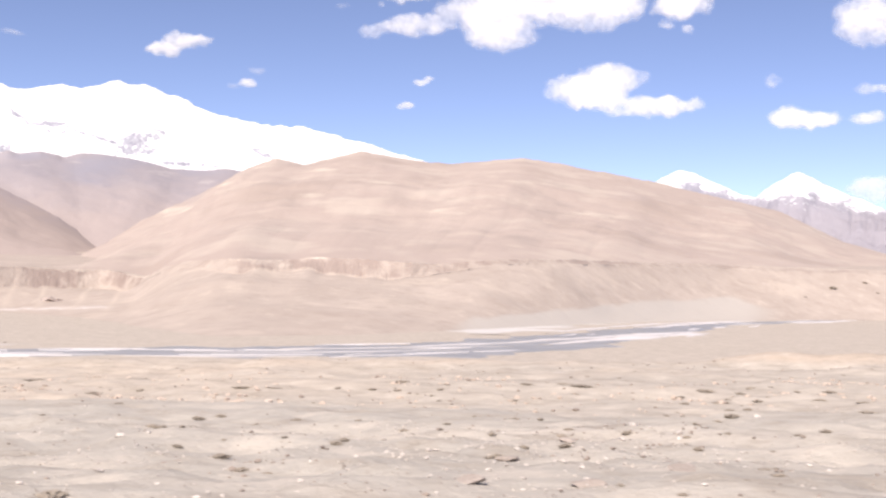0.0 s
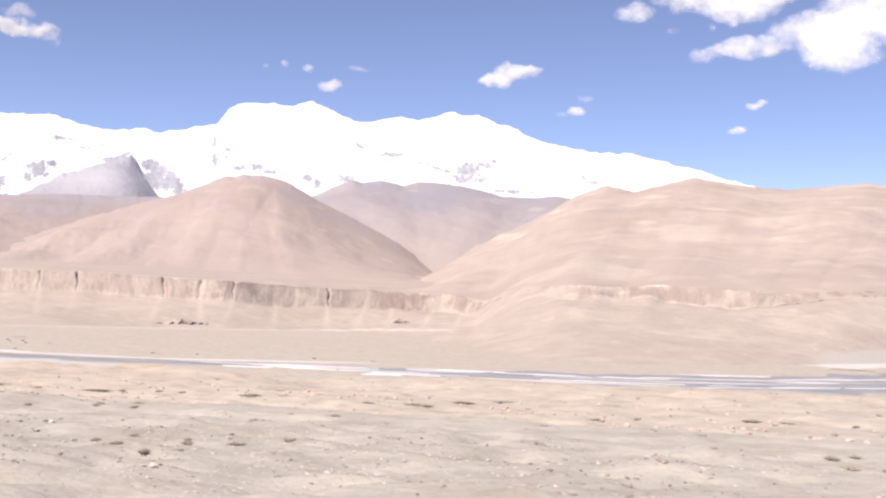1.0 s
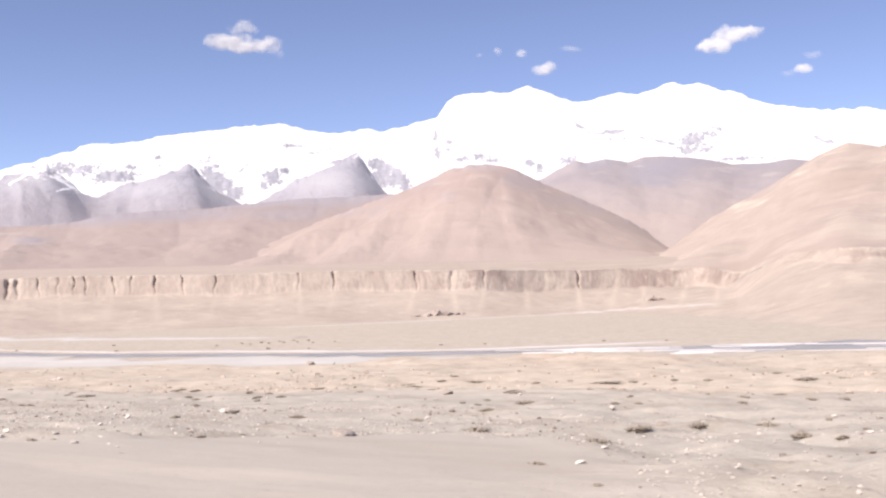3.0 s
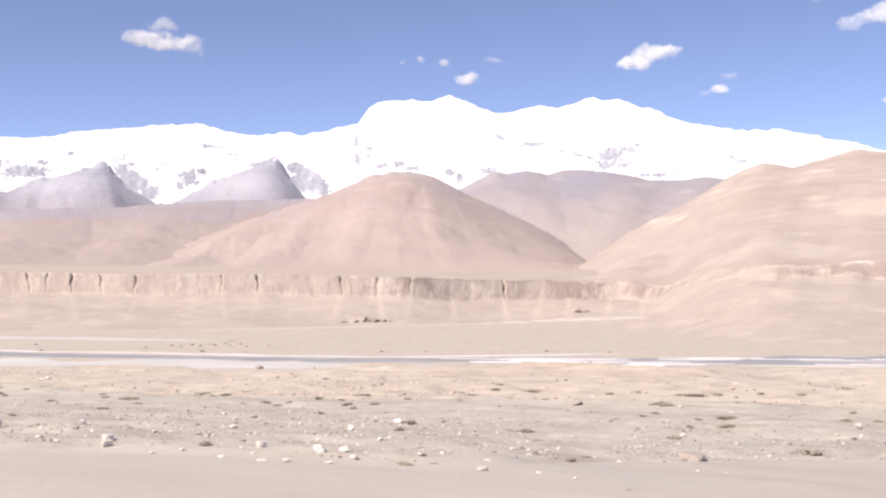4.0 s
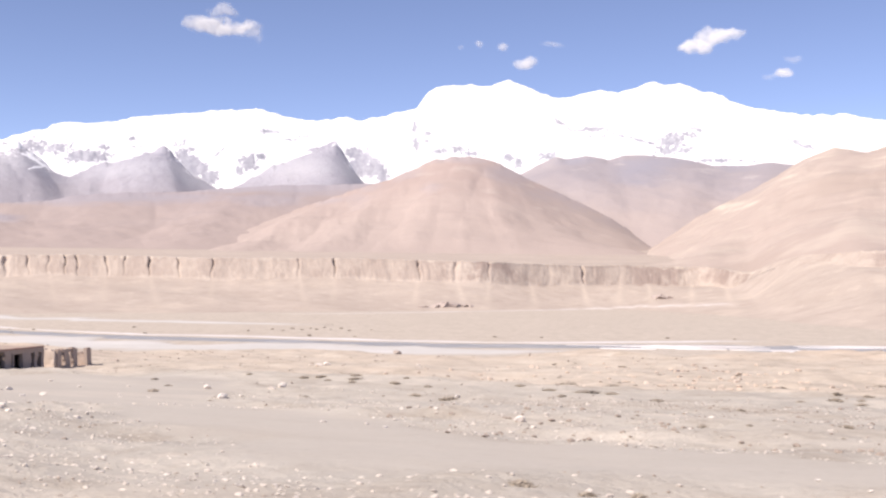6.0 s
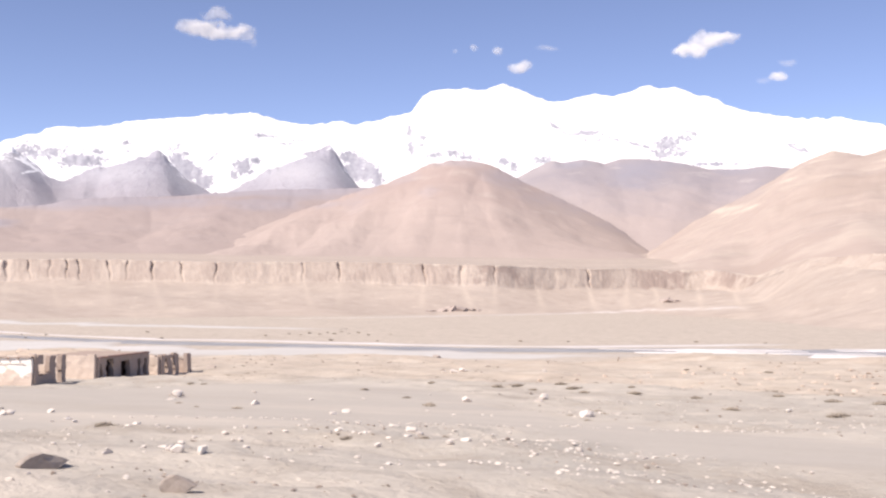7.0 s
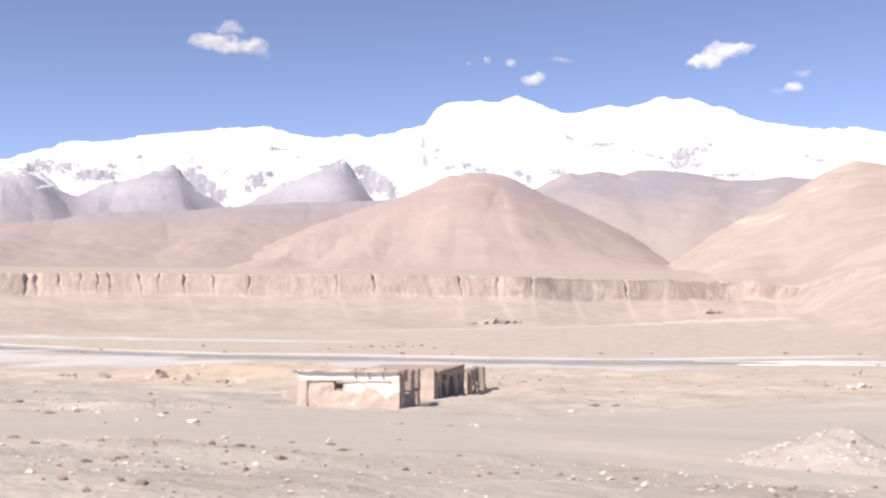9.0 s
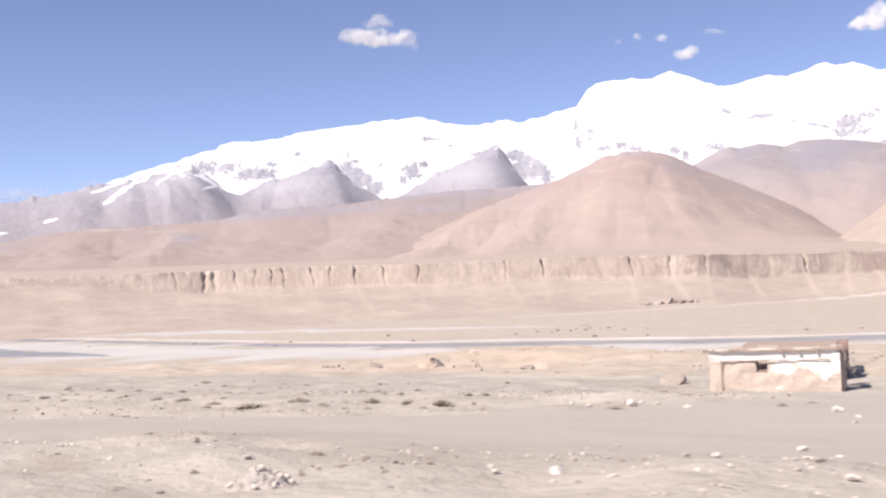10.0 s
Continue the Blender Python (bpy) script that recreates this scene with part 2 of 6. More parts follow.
def spur_material():
    """Grey rock, tinted blue for distance haze, dusted with snow along its upper edges."""
    m, n, l, b = nodes_of("grey_rock_dusted_with_snow")
    big = noise_tex(n, l, 0.006, 7, 0.62)
    small = streaked(n, l, 0.032, 8, 0.7, (1, 1, 0.75), 1.3)
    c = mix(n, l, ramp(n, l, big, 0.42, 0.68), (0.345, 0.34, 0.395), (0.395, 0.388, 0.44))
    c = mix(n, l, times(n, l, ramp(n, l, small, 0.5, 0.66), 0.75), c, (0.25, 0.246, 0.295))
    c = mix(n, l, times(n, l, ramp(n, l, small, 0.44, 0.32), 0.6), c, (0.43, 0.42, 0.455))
    # the foot fades to the next hill's violet-grey, haze put into the colour
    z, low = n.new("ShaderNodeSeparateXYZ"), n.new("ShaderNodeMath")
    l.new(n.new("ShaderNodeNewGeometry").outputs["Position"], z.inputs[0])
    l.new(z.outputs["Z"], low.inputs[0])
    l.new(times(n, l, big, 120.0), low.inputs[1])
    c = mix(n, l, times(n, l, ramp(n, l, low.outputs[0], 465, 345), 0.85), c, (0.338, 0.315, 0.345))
    powder, a, add = n.new("ShaderNodeAttribute"), n.new("ShaderNodeAttribute"), n.new("ShaderNodeMath")
    powder.attribute_name, a.attribute_name = "powder", "dusting"
    c = mix(n, l, times(n, l, powder.outputs["Fac"], ramp(n, l, small, 0.26, 0.50)), c, (0.50, 0.495, 0.52))
    l.new(a.outputs["Fac"], add.inputs[0])
    l.new(times(n, l, small, 1.6), add.inputs[1])
    c = mix(n, l, ramp(n, l, add.outputs[0], 1.08, 1.22), c, (0.88, 0.88, 0.90))
    l.new(c, b.inputs["Base Color"])
    b.inputs["Roughness"].default_value, b.inputs["Specular IOR Level"].default_value = 0.95, 0.1
    bump(n, l, b, small, 5.5)
    return m


def water_material():
    m, n, l, b = nodes_of("shallow_river_water")
    wide = noise_tex(n, l, 0.05, 4, 0.6, (1, 1.6, 1))
    c = mix(n, l, ramp(n, l, wide, 0.4, 0.65), (0.265, 0.265, 0.27), (0.34, 0.335, 0.34))
    l.new(c, b.inputs["Base Color"])
    b.inputs["Roughness"].default_value, b.inputs["IOR"].default_value = 0.45, 1.33
    bump(n, l, b, noise_tex(n, l, 0.8, 4, 0.6), 0.06)
    return m


def plaster_material(name, white=0.0, bare=((0.40, 0.32, 0.275), (0.29, 0.228, 0.195))):
    """Mud brick in two tones, with worn whitewash; white: how much of it is left."""
    m, n, l, b = nodes_of(name)
    big = noise_tex(n, l, 0.75, 5, 0.6, (1, 1, 1.7))
    fine = noise_tex(n, l, 7.0, 6, 0.7)
    # the sunlit gable's bare mud is lighter still, sunlight put into the colour
    bare = ((0.60, 0.505, 0.435), (0.50, 0.41, 0.35)) if white else bare
    c = mix(n, l, ramp(n, l, fine, 0.45, 0.75), *bare)
    if white:
        z = n.new("ShaderNodeSeparateXYZ")
        l.new(n.new("ShaderNodeNewGeometry").outputs["Position"], z.inputs[0])
        left = big
        for axis, lo, hi, much in (("Z", -9.0, -8.2, white), ("X", -216.2, -214.6, 0.24), ("Z", -7.80, -7.72, 0.36)):
            add = n.new("ShaderNodeMath")
            l.new(times(n, l, ramp(n, l, z.outputs[axis], lo, hi), much), add.inputs[0])
            l.new(left, add.inputs[1])
            left = add.outputs[0]
        c = mix(n, l, ramp(n, l, left, 0.92, 0.99), c, (0.84, 0.81, 0.76))
    l.new(c, b.inputs["Base Color"])
    b.inputs["Roughness"].default_value, b.inputs["Specular IOR Level"].default_value = 0.95, 0.1
    bump(n, l, b, fine, 0.03)
    return m


def cloud_material():
    m, n, l, b = nodes_of("cloud_vapour")
    out = n["Material Output"]
    n.remove(b)
    a = n.new("ShaderNodeAttribute")
    a.attribute_name = "vapour"
    add = n.new("ShaderNodeMath")
    l.new(a.outputs["Fac"], add.inputs[0])
    billow = times(n, l, ramp(n, l, noise_tex(n, l, 0.019, 6, 0.6), 0.32, 0.68), 0.5)
    l.new(times(n, l, billow, ramp(n, l, a.outputs["Fac"], 0.0, 0.3)), add.inputs[1])
    dens = ramp(n, l, add.outputs[0], 0.10, 1.25)
    d, t, p, s, both = (n.new(f"ShaderNode{k}") for k in ("BsdfDiffuse", "BsdfTranslucent", "BsdfTransparent", "MixShader", "MixShader"))
    d.inputs[0].default_value, t.inputs[0].default_value = (0.82, 0.82, 0.83, 1), (0.82, 0.82, 0.84, 1)
    both.inputs[0].default_value = 0.3
    l.new(d.outputs[0], both.inputs[1]), l.new(t.outputs[0], both.inputs[2])
    l.new(dens, s.inputs[0]), l.new(p.outputs[0], s.inputs[1]), l.new(both.outputs[0], s.inputs[2])
    l.new(s.outputs[0], out.inputs[0])
    return m


def shrub_material():
    m, n, l, b = nodes_of("dry_shrub_twigs")
    info = n.new("ShaderNodeObjectInfo")
    tint = mix(n, l, info.outputs["Random"], (0.285, 0.245, 0.20), (0.39, 0.335, 0.275))
    l.new(mix(n, l, ramp(n, l, noise_tex(n, l, 8.0), 0.45, 0.7), tint, (0.20, 0.17, 0.14)), b.inputs["Base Color"])
    b.inputs["Roughness"].default_value = 0.95
    return m


GROUND, SNOW, SPUR, WATER = ground_material(), snow_material(), spur_material(), water_material()
# one mud: shaded walls set darker, sunlit walls lighter, light put into colour
MUD_SHADED, WHITEWASH, CLOUD, SHRUB = plaster_material("worn_mud_brick_shaded"), plaster_material("worn_whitewash", 0.28), cloud_material(), shrub_material()
MUD_SUNLIT = plaster_material("mud_brick_sunlit", bare=((0.58, 0.485, 0.415), (0.50, 0.41, 0.35)))
COPING = plaster_material("red_brown_coping", bare=((0.33, 0.215, 0.185), (0.25, 0.165, 0.145)))


# ---- noise and meshes ----
def lattice(x, y, seed):
    """Smooth noise of 0 to 1 on a unit lattice."""
    xi, yi = np.floor(x).astype(np.int64), np.floor(y).astype(np.int64)
    fx, fy = x - xi, y - yi
    fx, fy = fx * fx * (3 - 2 * fx), fy * fy * (3 - 2 * fy)

    def corner(a, b):
        h = (a * 374761393 + b * 668265263 + seed * 1442695041) & 0xFFFFFFFF
        h = ((h ^ (h >> 13)) * 1274126177) & 0xFFFFFFFF
        return ((h ^ (h >> 16)) & 0xFFFFFF) / 0xFFFFFF
    low = corner(xi, yi) * (1 - fx) + corner(xi + 1, yi) * fx
    high = corner(xi, yi + 1) * (1 - fx) + corner(xi + 1, yi + 1) * fx
    return low * (1 - fy) + high * fy


def fbm(x, y, octaves=5, seed=0):
    """Fractal noise, about -1 to 1."""
    x, y = np.asarray(x, float), np.asarray(y, float)
    total, size, norm = 0.0, 1.0, 0.0
    for k in range(octaves):
        total, norm = total + size * (2 * lattice(x, y, seed + k) - 1), norm + size
        x, y, size = x * 2.03 + 17.3, y * 2.03 - 9.1, size * 0.5
    return total / norm * 1.6


def creased(x, y, octaves=4, seed=0):
    """Noise of 0 to 1 with sharp valleys, as gullies cut them."""
    x, y = np.asarray(x, float), np.asarray(y, float)
    total, size, norm = 0.0, 1.0, 0.0
    for k in range(octaves):
        total, norm = total + size * np.abs(2 * lattice(x, y, seed + k) - 1), norm + size
        x, y, size = x * 2.07 + 5.3, y * 2.07 + 3.7, size * 0.5
    return total / norm


def smooth(a, b, v):
    s = np.clip((v - a) / (b - a), 0, 1)
    return s * s * (3 - 2 * s)


def sheet(name, x, y, z, material, attributes=None):
    """A smooth mesh over a grid of places, rows by columns."""
    rows, cols = x.shape
    me = bpy.data.meshes.new(name)
    me.vertices.add(rows * cols)
    me.vertices.foreach_set("co", np.stack([x, y, z], -1).astype(np.float32).ravel())
    k = (np.arange(rows - 1)[:, None] * cols + np.arange(cols - 1)[None]).ravel()
    quads = np.stack([k, k + 1, k + cols + 1, k + cols], -1)
    me.loops.add(quads.size)
    me.loops.foreach_set("vertex_index", quads.ravel().astype(np.int32))
    me.polygons.add(len(quads))
    me.polygons.foreach_set("loop_start", np.arange(0, quads.size, 4, dtype=np.int32))
    me.polygons.foreach_set("use_smooth", np.ones(len(quads), bool))
    for key, values in (attributes or {}).items():
        me.attributes.new(key, "FLOAT", "POINT").data.foreach_set("value", np.asarray(values, np.float32).ravel())
    me.update(calc_edges=True)
    me.materials.append(material)
    return new(name, me)


def part(name, bm, material, parent=None, label=""):
    me = bpy.data.meshes.new(name)
    bm.to_mesh(me)
    bm.free()
    me.materials.append(material)
    ob = new(name, me)
    ob.parent = parent
    return tagged(ob, label)


# ---- ground ----
MID = -92.5  # the middle of the drive; bearings are in degrees from +y towards -x, seen from there


def lip(x):
    """How far from the road the bench breaks off towards the river plain."""
    return np.interp(x, [-900, -480, -390, -330, -260, -100, 0, 60, 150, 300], [100, 108, 110, 140, 185, 185, 185, 225, 330, 430])


# the trodden gravel beside the road, between a near and a far edge
TRACK_NEAR = ([-300, -215, -202, -192, -187, -175, -158, -152, -148, -145, -138, -123, -114, -109, -102, -98, -90, -60], [8, 13, 14, 15, 21, 22, 19.5, 24, 26, 29, 25, 17, 19, 14.5, 12.5, 8, 4, 4])
TRACK_FAR = ([-300, -225, -212, -206, -200, -195, -181, -165, -159, -147, -132, -122, -112, -107, -101, -97, -88, -86, -82, -75, -68, -60], [12, 18, 23, 28, 48, 70, 70, 58, 52, 37, 31, 27.5, 25.5, 21, 18.5, 21, 22, 25, 34, 34, 28, 18])


def track_at(x, y):
    wob = 2.0 * fbm(x / 9, y / 9, 3, 41)
    inside = np.minimum(y + wob - np.interp(x, *TRACK_NEAR), np.interp(x, *TRACK_FAR) - y + wob)
    return smooth(-0.8, 1.6, inside) * smooth(-58, -72, x)


PLAIN = -26.3


def bench(x, y):
    xx, yy = np.clip(x, -420, 150) + 92, np.clip(y, -25, 260)
    return -2.26 + 0.0237 * xx - 0.0683 * yy + 0.00014 * yy * yy


def brink(x, y):
    """How far a place lies beyond the low break where the stony bench gives way to sand."""
    return y - 77 - 7 * fbm(np.asarray(x, float) / 28, 0 * np.asarray(x, float), 4, 11)


def ground_z(x, y):
    x, y = np.asarray(x, float), np.asarray(y, float)
    edge = lip(x) + 10 * fbm(x / 45, y / 60, 3, 5)
    rough = (1 - 0.8 * track_at(x, y)) * (1 + 0.9 * smooth(-95, -75, x) * smooth(75, 55, y))
    near = 0.30 * fbm(x / 14, y / 9, 4, 1) * rough + 0.15 * fbm(x / 2.4, y / 2.0, 3, 2) * rough
    dunes = 1.6 * np.exp(-(((y - edge + 22) / 34) ** 2)) * fbm(x / 26, y / 17, 4, 3)
    step = 0.75 * smooth(-2, 2.5, brink(x, y)) * (1 - smooth(8, 38, brink(x, y))) * smooth(-190, -172, x)
    crumbs = 0.22 * smooth(0, 9, brink(x, y)) * fbm(x / 5, y / 3.6, 3, 17) * smooth(-190, -172, x)
    z = bench(x, y) + near + dunes - step + crumbs
    for mx, my, size, high in ((-172, 26, 8, -0.25), (-97, 22, 17, 0.4), (-280, 114, 15, 1.5), (-262, 112, 14, 1.2), (-300, 118, 10, 0.9), (-240, 182, 24, -1.5), (-258, 198, 14, -1.0), (-203, 151, 15, -0.9), (-216, 172, 17, -1.0), (-196, 172, 24, -0.8), (-88, 178, 26, 1.3), (-330, 138, 16, -0.7), (-176, 52, 7, 0.5), (-247, 104, 8, 0.8), (-207, 60, 22, -1.0), (-220, 84, 12, -0.3)):
        z = z + high * np.exp(-(((x - mx) / size) ** 2) - ((y - my) / (size * 0.6)) ** 2)
    fall = smooth(edge, edge + 55, y)
    plain = PLAIN + 0.10 * fbm(x / 40, y / 25, 4, 4) + 2.9 * np.exp(-(((x + 332) / 30) ** 2) - ((y - 299) / 16) ** 2)
    bank = 60 + 40 * fbm(x / 300, y / 300, 3, 9)
    back = smooth(-30, -900, y) * bank
    return z * (1 - fall) + plain * fall + back


def spread(dense_from, dense_to, step, far, growth):
    """Grid lines, close together in the middle and wider apart further out."""
    mid = list(np.arange(dense_from, dense_to, step))
    up, s = [mid[-1] + step], step
    while up[-1] < far:
        s *= growth
        up.append(up[-1] + s)
    return np.array(mid + up)


xs = spread(-270, 45, 0.8, 5200, 1.06)
left = -270 - (spread(0, 1, 0.8, 4900, 1.045)[1:] - 0)
xs = np.concatenate([left[::-1], xs])
ys = spread(5, 95, 0.55, 5200, 1.022)
ys = np.concatenate([[-4800, -2500, -1200, -600, -300, -150, -80, -40, -20, -10, -4, 0, 3], ys])
gx, gy = np.meshgrid(xs, ys)
gz = ground_z(gx, gy)
clay = np.maximum(np.exp(-(((gx + 268) / 26) ** 2) - ((gy - 106) / 15) ** 2), 0.8 * np.exp(-(((gy - lip(gx) + 18) / 26) ** 2)) * smooth(-0.2, 0.5, fbm(gx / 26, gy / 17, 4, 3)))
sand = smooth(-3, 5, brink(gx, gy) + 4 * fbm(gx / 9, gy / 5, 4, 15)) * (1 - smooth(20, 60, gy - lip(gx))) * (0.82 + 0.18 * np.clip(fbm(gx / 18, gy / 7, 4, 13) * 1.5, -1, 1)) * (1 - 0.6 * smooth(-70, 0, gx))
plain_zone = smooth(20, 60, gy - lip(gx))
tagged(sheet("ground", gx, gy, gz, GROUND, {"sand": sand, "track": track_at(gx, gy), "plain": plain_zone, "clay": clay}),
       "stony tan desert ground sloping down to the river plain", "ground", kind="structure")


# ---- mountains ----
def polar(az, r):
    a = np.radians(az)
    return MID - np.sin(a) * r, np.cos(a) * r


def zones(a, z, spots):
    """How strongly each place lies in one of the spots (bearing, height, half extents, strength)."""
    out = 0 * z
    for a0, z0, wa, wz, much in spots:
        out = np.maximum(out, much * np.exp(-(((a - a0) / wa) ** 2) - ((z - z0) / wz) ** 2))
    return out


def streak(a, z, line):
    """How near each place lies to a band from (bearing, height) to (bearing, height) of that half width."""
    a0, z0, a1, z1, wide = line
    da, dz, pa, pz = (a1 - a0) * 75, z1 - z0, (a - a0) * 75, z - z0
    pa, pz = pa + wide * 0.9 * fbm(a * 3.5, z / 24, 4, 7), pz + wide * 0.9 * fbm(a * 3.5 + 30, z / 24, 4, 8)
    t = np.clip((pa * da + pz * dz) / (da * da + dz * dz), 0, 1)
    return np.exp(-((pa - t * da) ** 2 + (pz - t * dz) ** 2) / (wide * (0.35 + 0.65 * np.sin(math.pi * (0.1 + 0.8 * t)))) ** 2)


def ridge(name, material, crest, reach, front, floor, label, power=1.1, gully=20.0, per=1.6, seed=0, back=250, fine=3, rows=90, step=0.06, edge=1.5, hold=0.7, swell=1.5, spurs=(), marks=None, bands=None, wander=1.0, rills=0.0, category="mountain"):
    """A mountain with its crest line (bearing, height) at the distance reach, its foot at front and floor, cut by gullies that run down it.
    spurs: (bearing at the foot, bearing at the crest, half width, height) of its side ridges, or of ravines where the height is negative; marks: spots of each surface attribute; bands: streaks of them."""
    az = np.arange(crest[0][0], crest[-1][0], step)
    top = np.interp(az, [c[0] for c in crest], [c[1] for c in crest])
    kernel = np.hanning(7)
    pad = np.pad(top, 3, mode="edge")
    top = np.convolve(pad, kernel / kernel.sum(), "valid")
    broad = np.hanning(61)
    calm = np.convolve(np.pad(top, 30, mode="edge"), broad / broad.sum(), "valid")
    top = top + edge * (fbm(az * 2.2, az * 0 + seed, 5, seed) + 0.22 * fbm(az * 4.6, az * 0 + seed, 2, seed + 1))
    s = np.linspace(0, 1, rows) ** 0.9
    a, ss = np.meshgrid(az, s)
    front, floor = (np.interp(az, *v) if isinstance(v, tuple) else v + 0 * az for v in (front, floor))
    r = front[None] + (reach - front)[None] * ss
    crown = calm[None] + (top - calm)[None] * smooth(hold, 1.0, ss)
    z = floor[None] + (crown - floor[None]) * ss ** power
    swirl = a + 1.6 * fbm(a * 0.4, ss * 1.5, 3, seed + 3)
    cut = creased(swirl * per, ss * 0.9, fine, seed + 7)
    ends = (smooth(az[0], az[0] + 2, az) * smooth(az[-1], az[-1] - 3, az))[None]
    body = np.sin(np.pi * ss) ** 0.8 * (1 - 0.9 * smooth(0.7, 1.0, ss)) * ends
    z = z - gully * (0.55 - cut) * body
    wx, wy = polar(a, r)
    z = z + gully * swell * fbm(wx / 420, wy / 420, 5, seed + 11) * body
    rill = creased(wx / 150 + 0.8 * fbm(wx / 300, wy / 300, 3, seed + 19), wy / 520, 4, seed + 15)
    z = z - rills * (1 - rill) ** 2 * body
    bent = a + wander * (0.7 * fbm(a * 0.5, ss * 1.6, 3, seed + 23) + 0.22 * fbm(a * 1.8, ss * 6, 3, seed + 29))
    profile = np.sin(np.pi * np.clip(ss, 0, 1)) ** 0.6 * (1 - smooth(0.82, 1.0, ss))
    for foot_a, crest_a, wide, high in spurs:
        off = np.abs(bent - (foot_a + (crest_a - foot_a) * ss)) / (wide * (1.25 - 0.6 * ss))
        z = z + high * profile * np.clip(1 - np.sqrt(off * off + 0.012), 0, 1)
    rb = reach + np.linspace(0, back, 8)[1:, None] + 0 * az[None]
    zb = top[None] - np.linspace(0, 1, 8)[1:, None] ** 1.3 * (top[None] - floor[None])
    a = np.concatenate([a, np.repeat(az[None], 7, 0)])
    x, y = polar(a, np.concatenate([r, rb]))
    z = np.concatenate([z, zb])
    extra = {key: zones(a, z, spots) for key, spots in (marks or {}).items()}
    for key, lines in (bands or {}).items():
        for line in lines:
            extra[key] = np.maximum(extra[key], streak(a, z, line))
    ob = sheet(name, x, y, z, material, extra)
    return tagged(ob, label, category, kind="structure")


SNOW_CREST = [(-4, 210), (2, 330), (6.7, 461), (9.4, 518), (12.2, 585), (15.1, 645), (16.5, 643), (19.5, 676), (21.1, 735), (22.9, 785), (24.5, 788), (25.6, 757), (26.5, 763), (28.8, 743), (29.7, 755),
              (30.6, 794), (31.3, 812), (32.1, 790), (34.5, 793), (35.3, 764), (35.9, 693), (38.6, 647), (39.5, 658), (40.8, 643), (42.5, 656), (43.6, 690), (44.9, 679), (46.6, 663), (48.5, 646),
              (50.9, 612), (52.8, 600), (54.9, 545), (57.3, 496), (58.2, 466), (60.1, 405), (62, 370), (64, 320), (70, 230), (76, 160)]
# where rock shows through the snow: bearing, height, half extents and how bare it is
BARE_WEST = [(51.6, 470, 1.1, 28, 1.0), (51.0, 506, 0.4, 12, 0.9), (53.2, 500, 1.2, 34, 0.8), (54.1, 505, 0.8, 36, 0.8), (52.3, 455, 0.6, 20, 0.8), (49.6, 545, 0.3, 9, 0.9), (44.1, 455, 0.55, 34, 1.05), (43.5, 484, 0.25, 12, 1.0), (44.55, 425, 0.2, 22, 1.0),
             (43.1, 588, 0.6, 8, 0.9), (42.0, 555, 0.6, 8, 0.7), (41.4, 574, 0.5, 6, 0.7), (47.4, 532, 0.7, 22, 0.65), (46.9, 505, 0.5, 14, 0.7), (49.4, 512, 0.5, 10, 0.6)]
BARE_MIDDLE = [(35.95, 615, 0.16, 26, 1.0), (35.3, 586, 0.22, 12, 1.0), (35.9, 540, 0.22, 34, 1.0), (35.4, 552, 0.2, 10, 0.9), (34.6, 512, 0.6, 14, 0.85), (33.8, 518, 0.5, 18, 0.85), (33.1, 502, 0.6, 14, 0.9), (31.3, 482, 0.3, 18, 0.95), (30.8, 462, 0.3, 20, 1.0), (29.3, 490, 0.5, 18, 1.0)]
BARE_EAST = [(27.1, 600, 0.7, 14, 0.95), (27.2, 570, 0.4, 8, 0.9), (26.6, 570, 0.3, 8, 0.7), (23.3, 545, 0.9, 34, 0.95), (22.6, 565, 0.6, 26, 0.85), (23.5, 505, 0.7, 20, 0.9), (22.7, 505, 0.5, 16, 0.9), (22.0, 588, 0.3, 12, 0.8), (21.2, 462, 1.1, 8, 0.9), (19.8, 458, 0.9, 6, 0.8), (17.4, 538, 0.5, 6, 0.8)]
BARE_VEINS = ((29.2, 660, 28.1, 596, 7), (28.1, 596, 27.2, 600, 7), (26.2, 580, 25.0, 553, 6), (25.0, 553, 24.2, 535, 8), (24.2, 535, 23.6, 500, 9), (17.9, 545, 16.5, 494, 7), (45.2, 520, 45.9, 470, 5))
BARE_DUSTED = [(38.9, 505, 0.50, 30, 1.16), (38.5, 475, 0.56, 41, 1.28), (38.05, 445, 0.50, 46, 1.28), (37.6, 415, 0.35, 41, 1.16), (38.8, 440, 0.62, 46, 1.34), (47.25, 480, 0.38, 28, 1.16), (46.9, 455, 0.50, 34, 1.28), (46.5, 425, 0.50, 34, 1.28), (46.0, 395, 0.50, 28, 1.22), (46.9, 415, 0.62, 34, 1.34)]
BARE_FAR = [(58.3, 430, 1.0, 22, 0.9), (60.5, 390, 1.8, 60, 1.2), (66, 300, 4.0, 140, 1.2), (72, 220, 5, 170, 1.2)]
ridge("mountain_snow", SNOW, SNOW_CREST, 4600, 4310, 250, "high mountain range under deep bright snow with bare rock patches", power=0.9, gully=26, per=0.45, seed=21, back=180, edge=6, hold=0.4, marks={"bare": BARE_WEST + BARE_MIDDLE + BARE_EAST + BARE_DUSTED + BARE_FAR}, bands={"bare": BARE_VEINS})
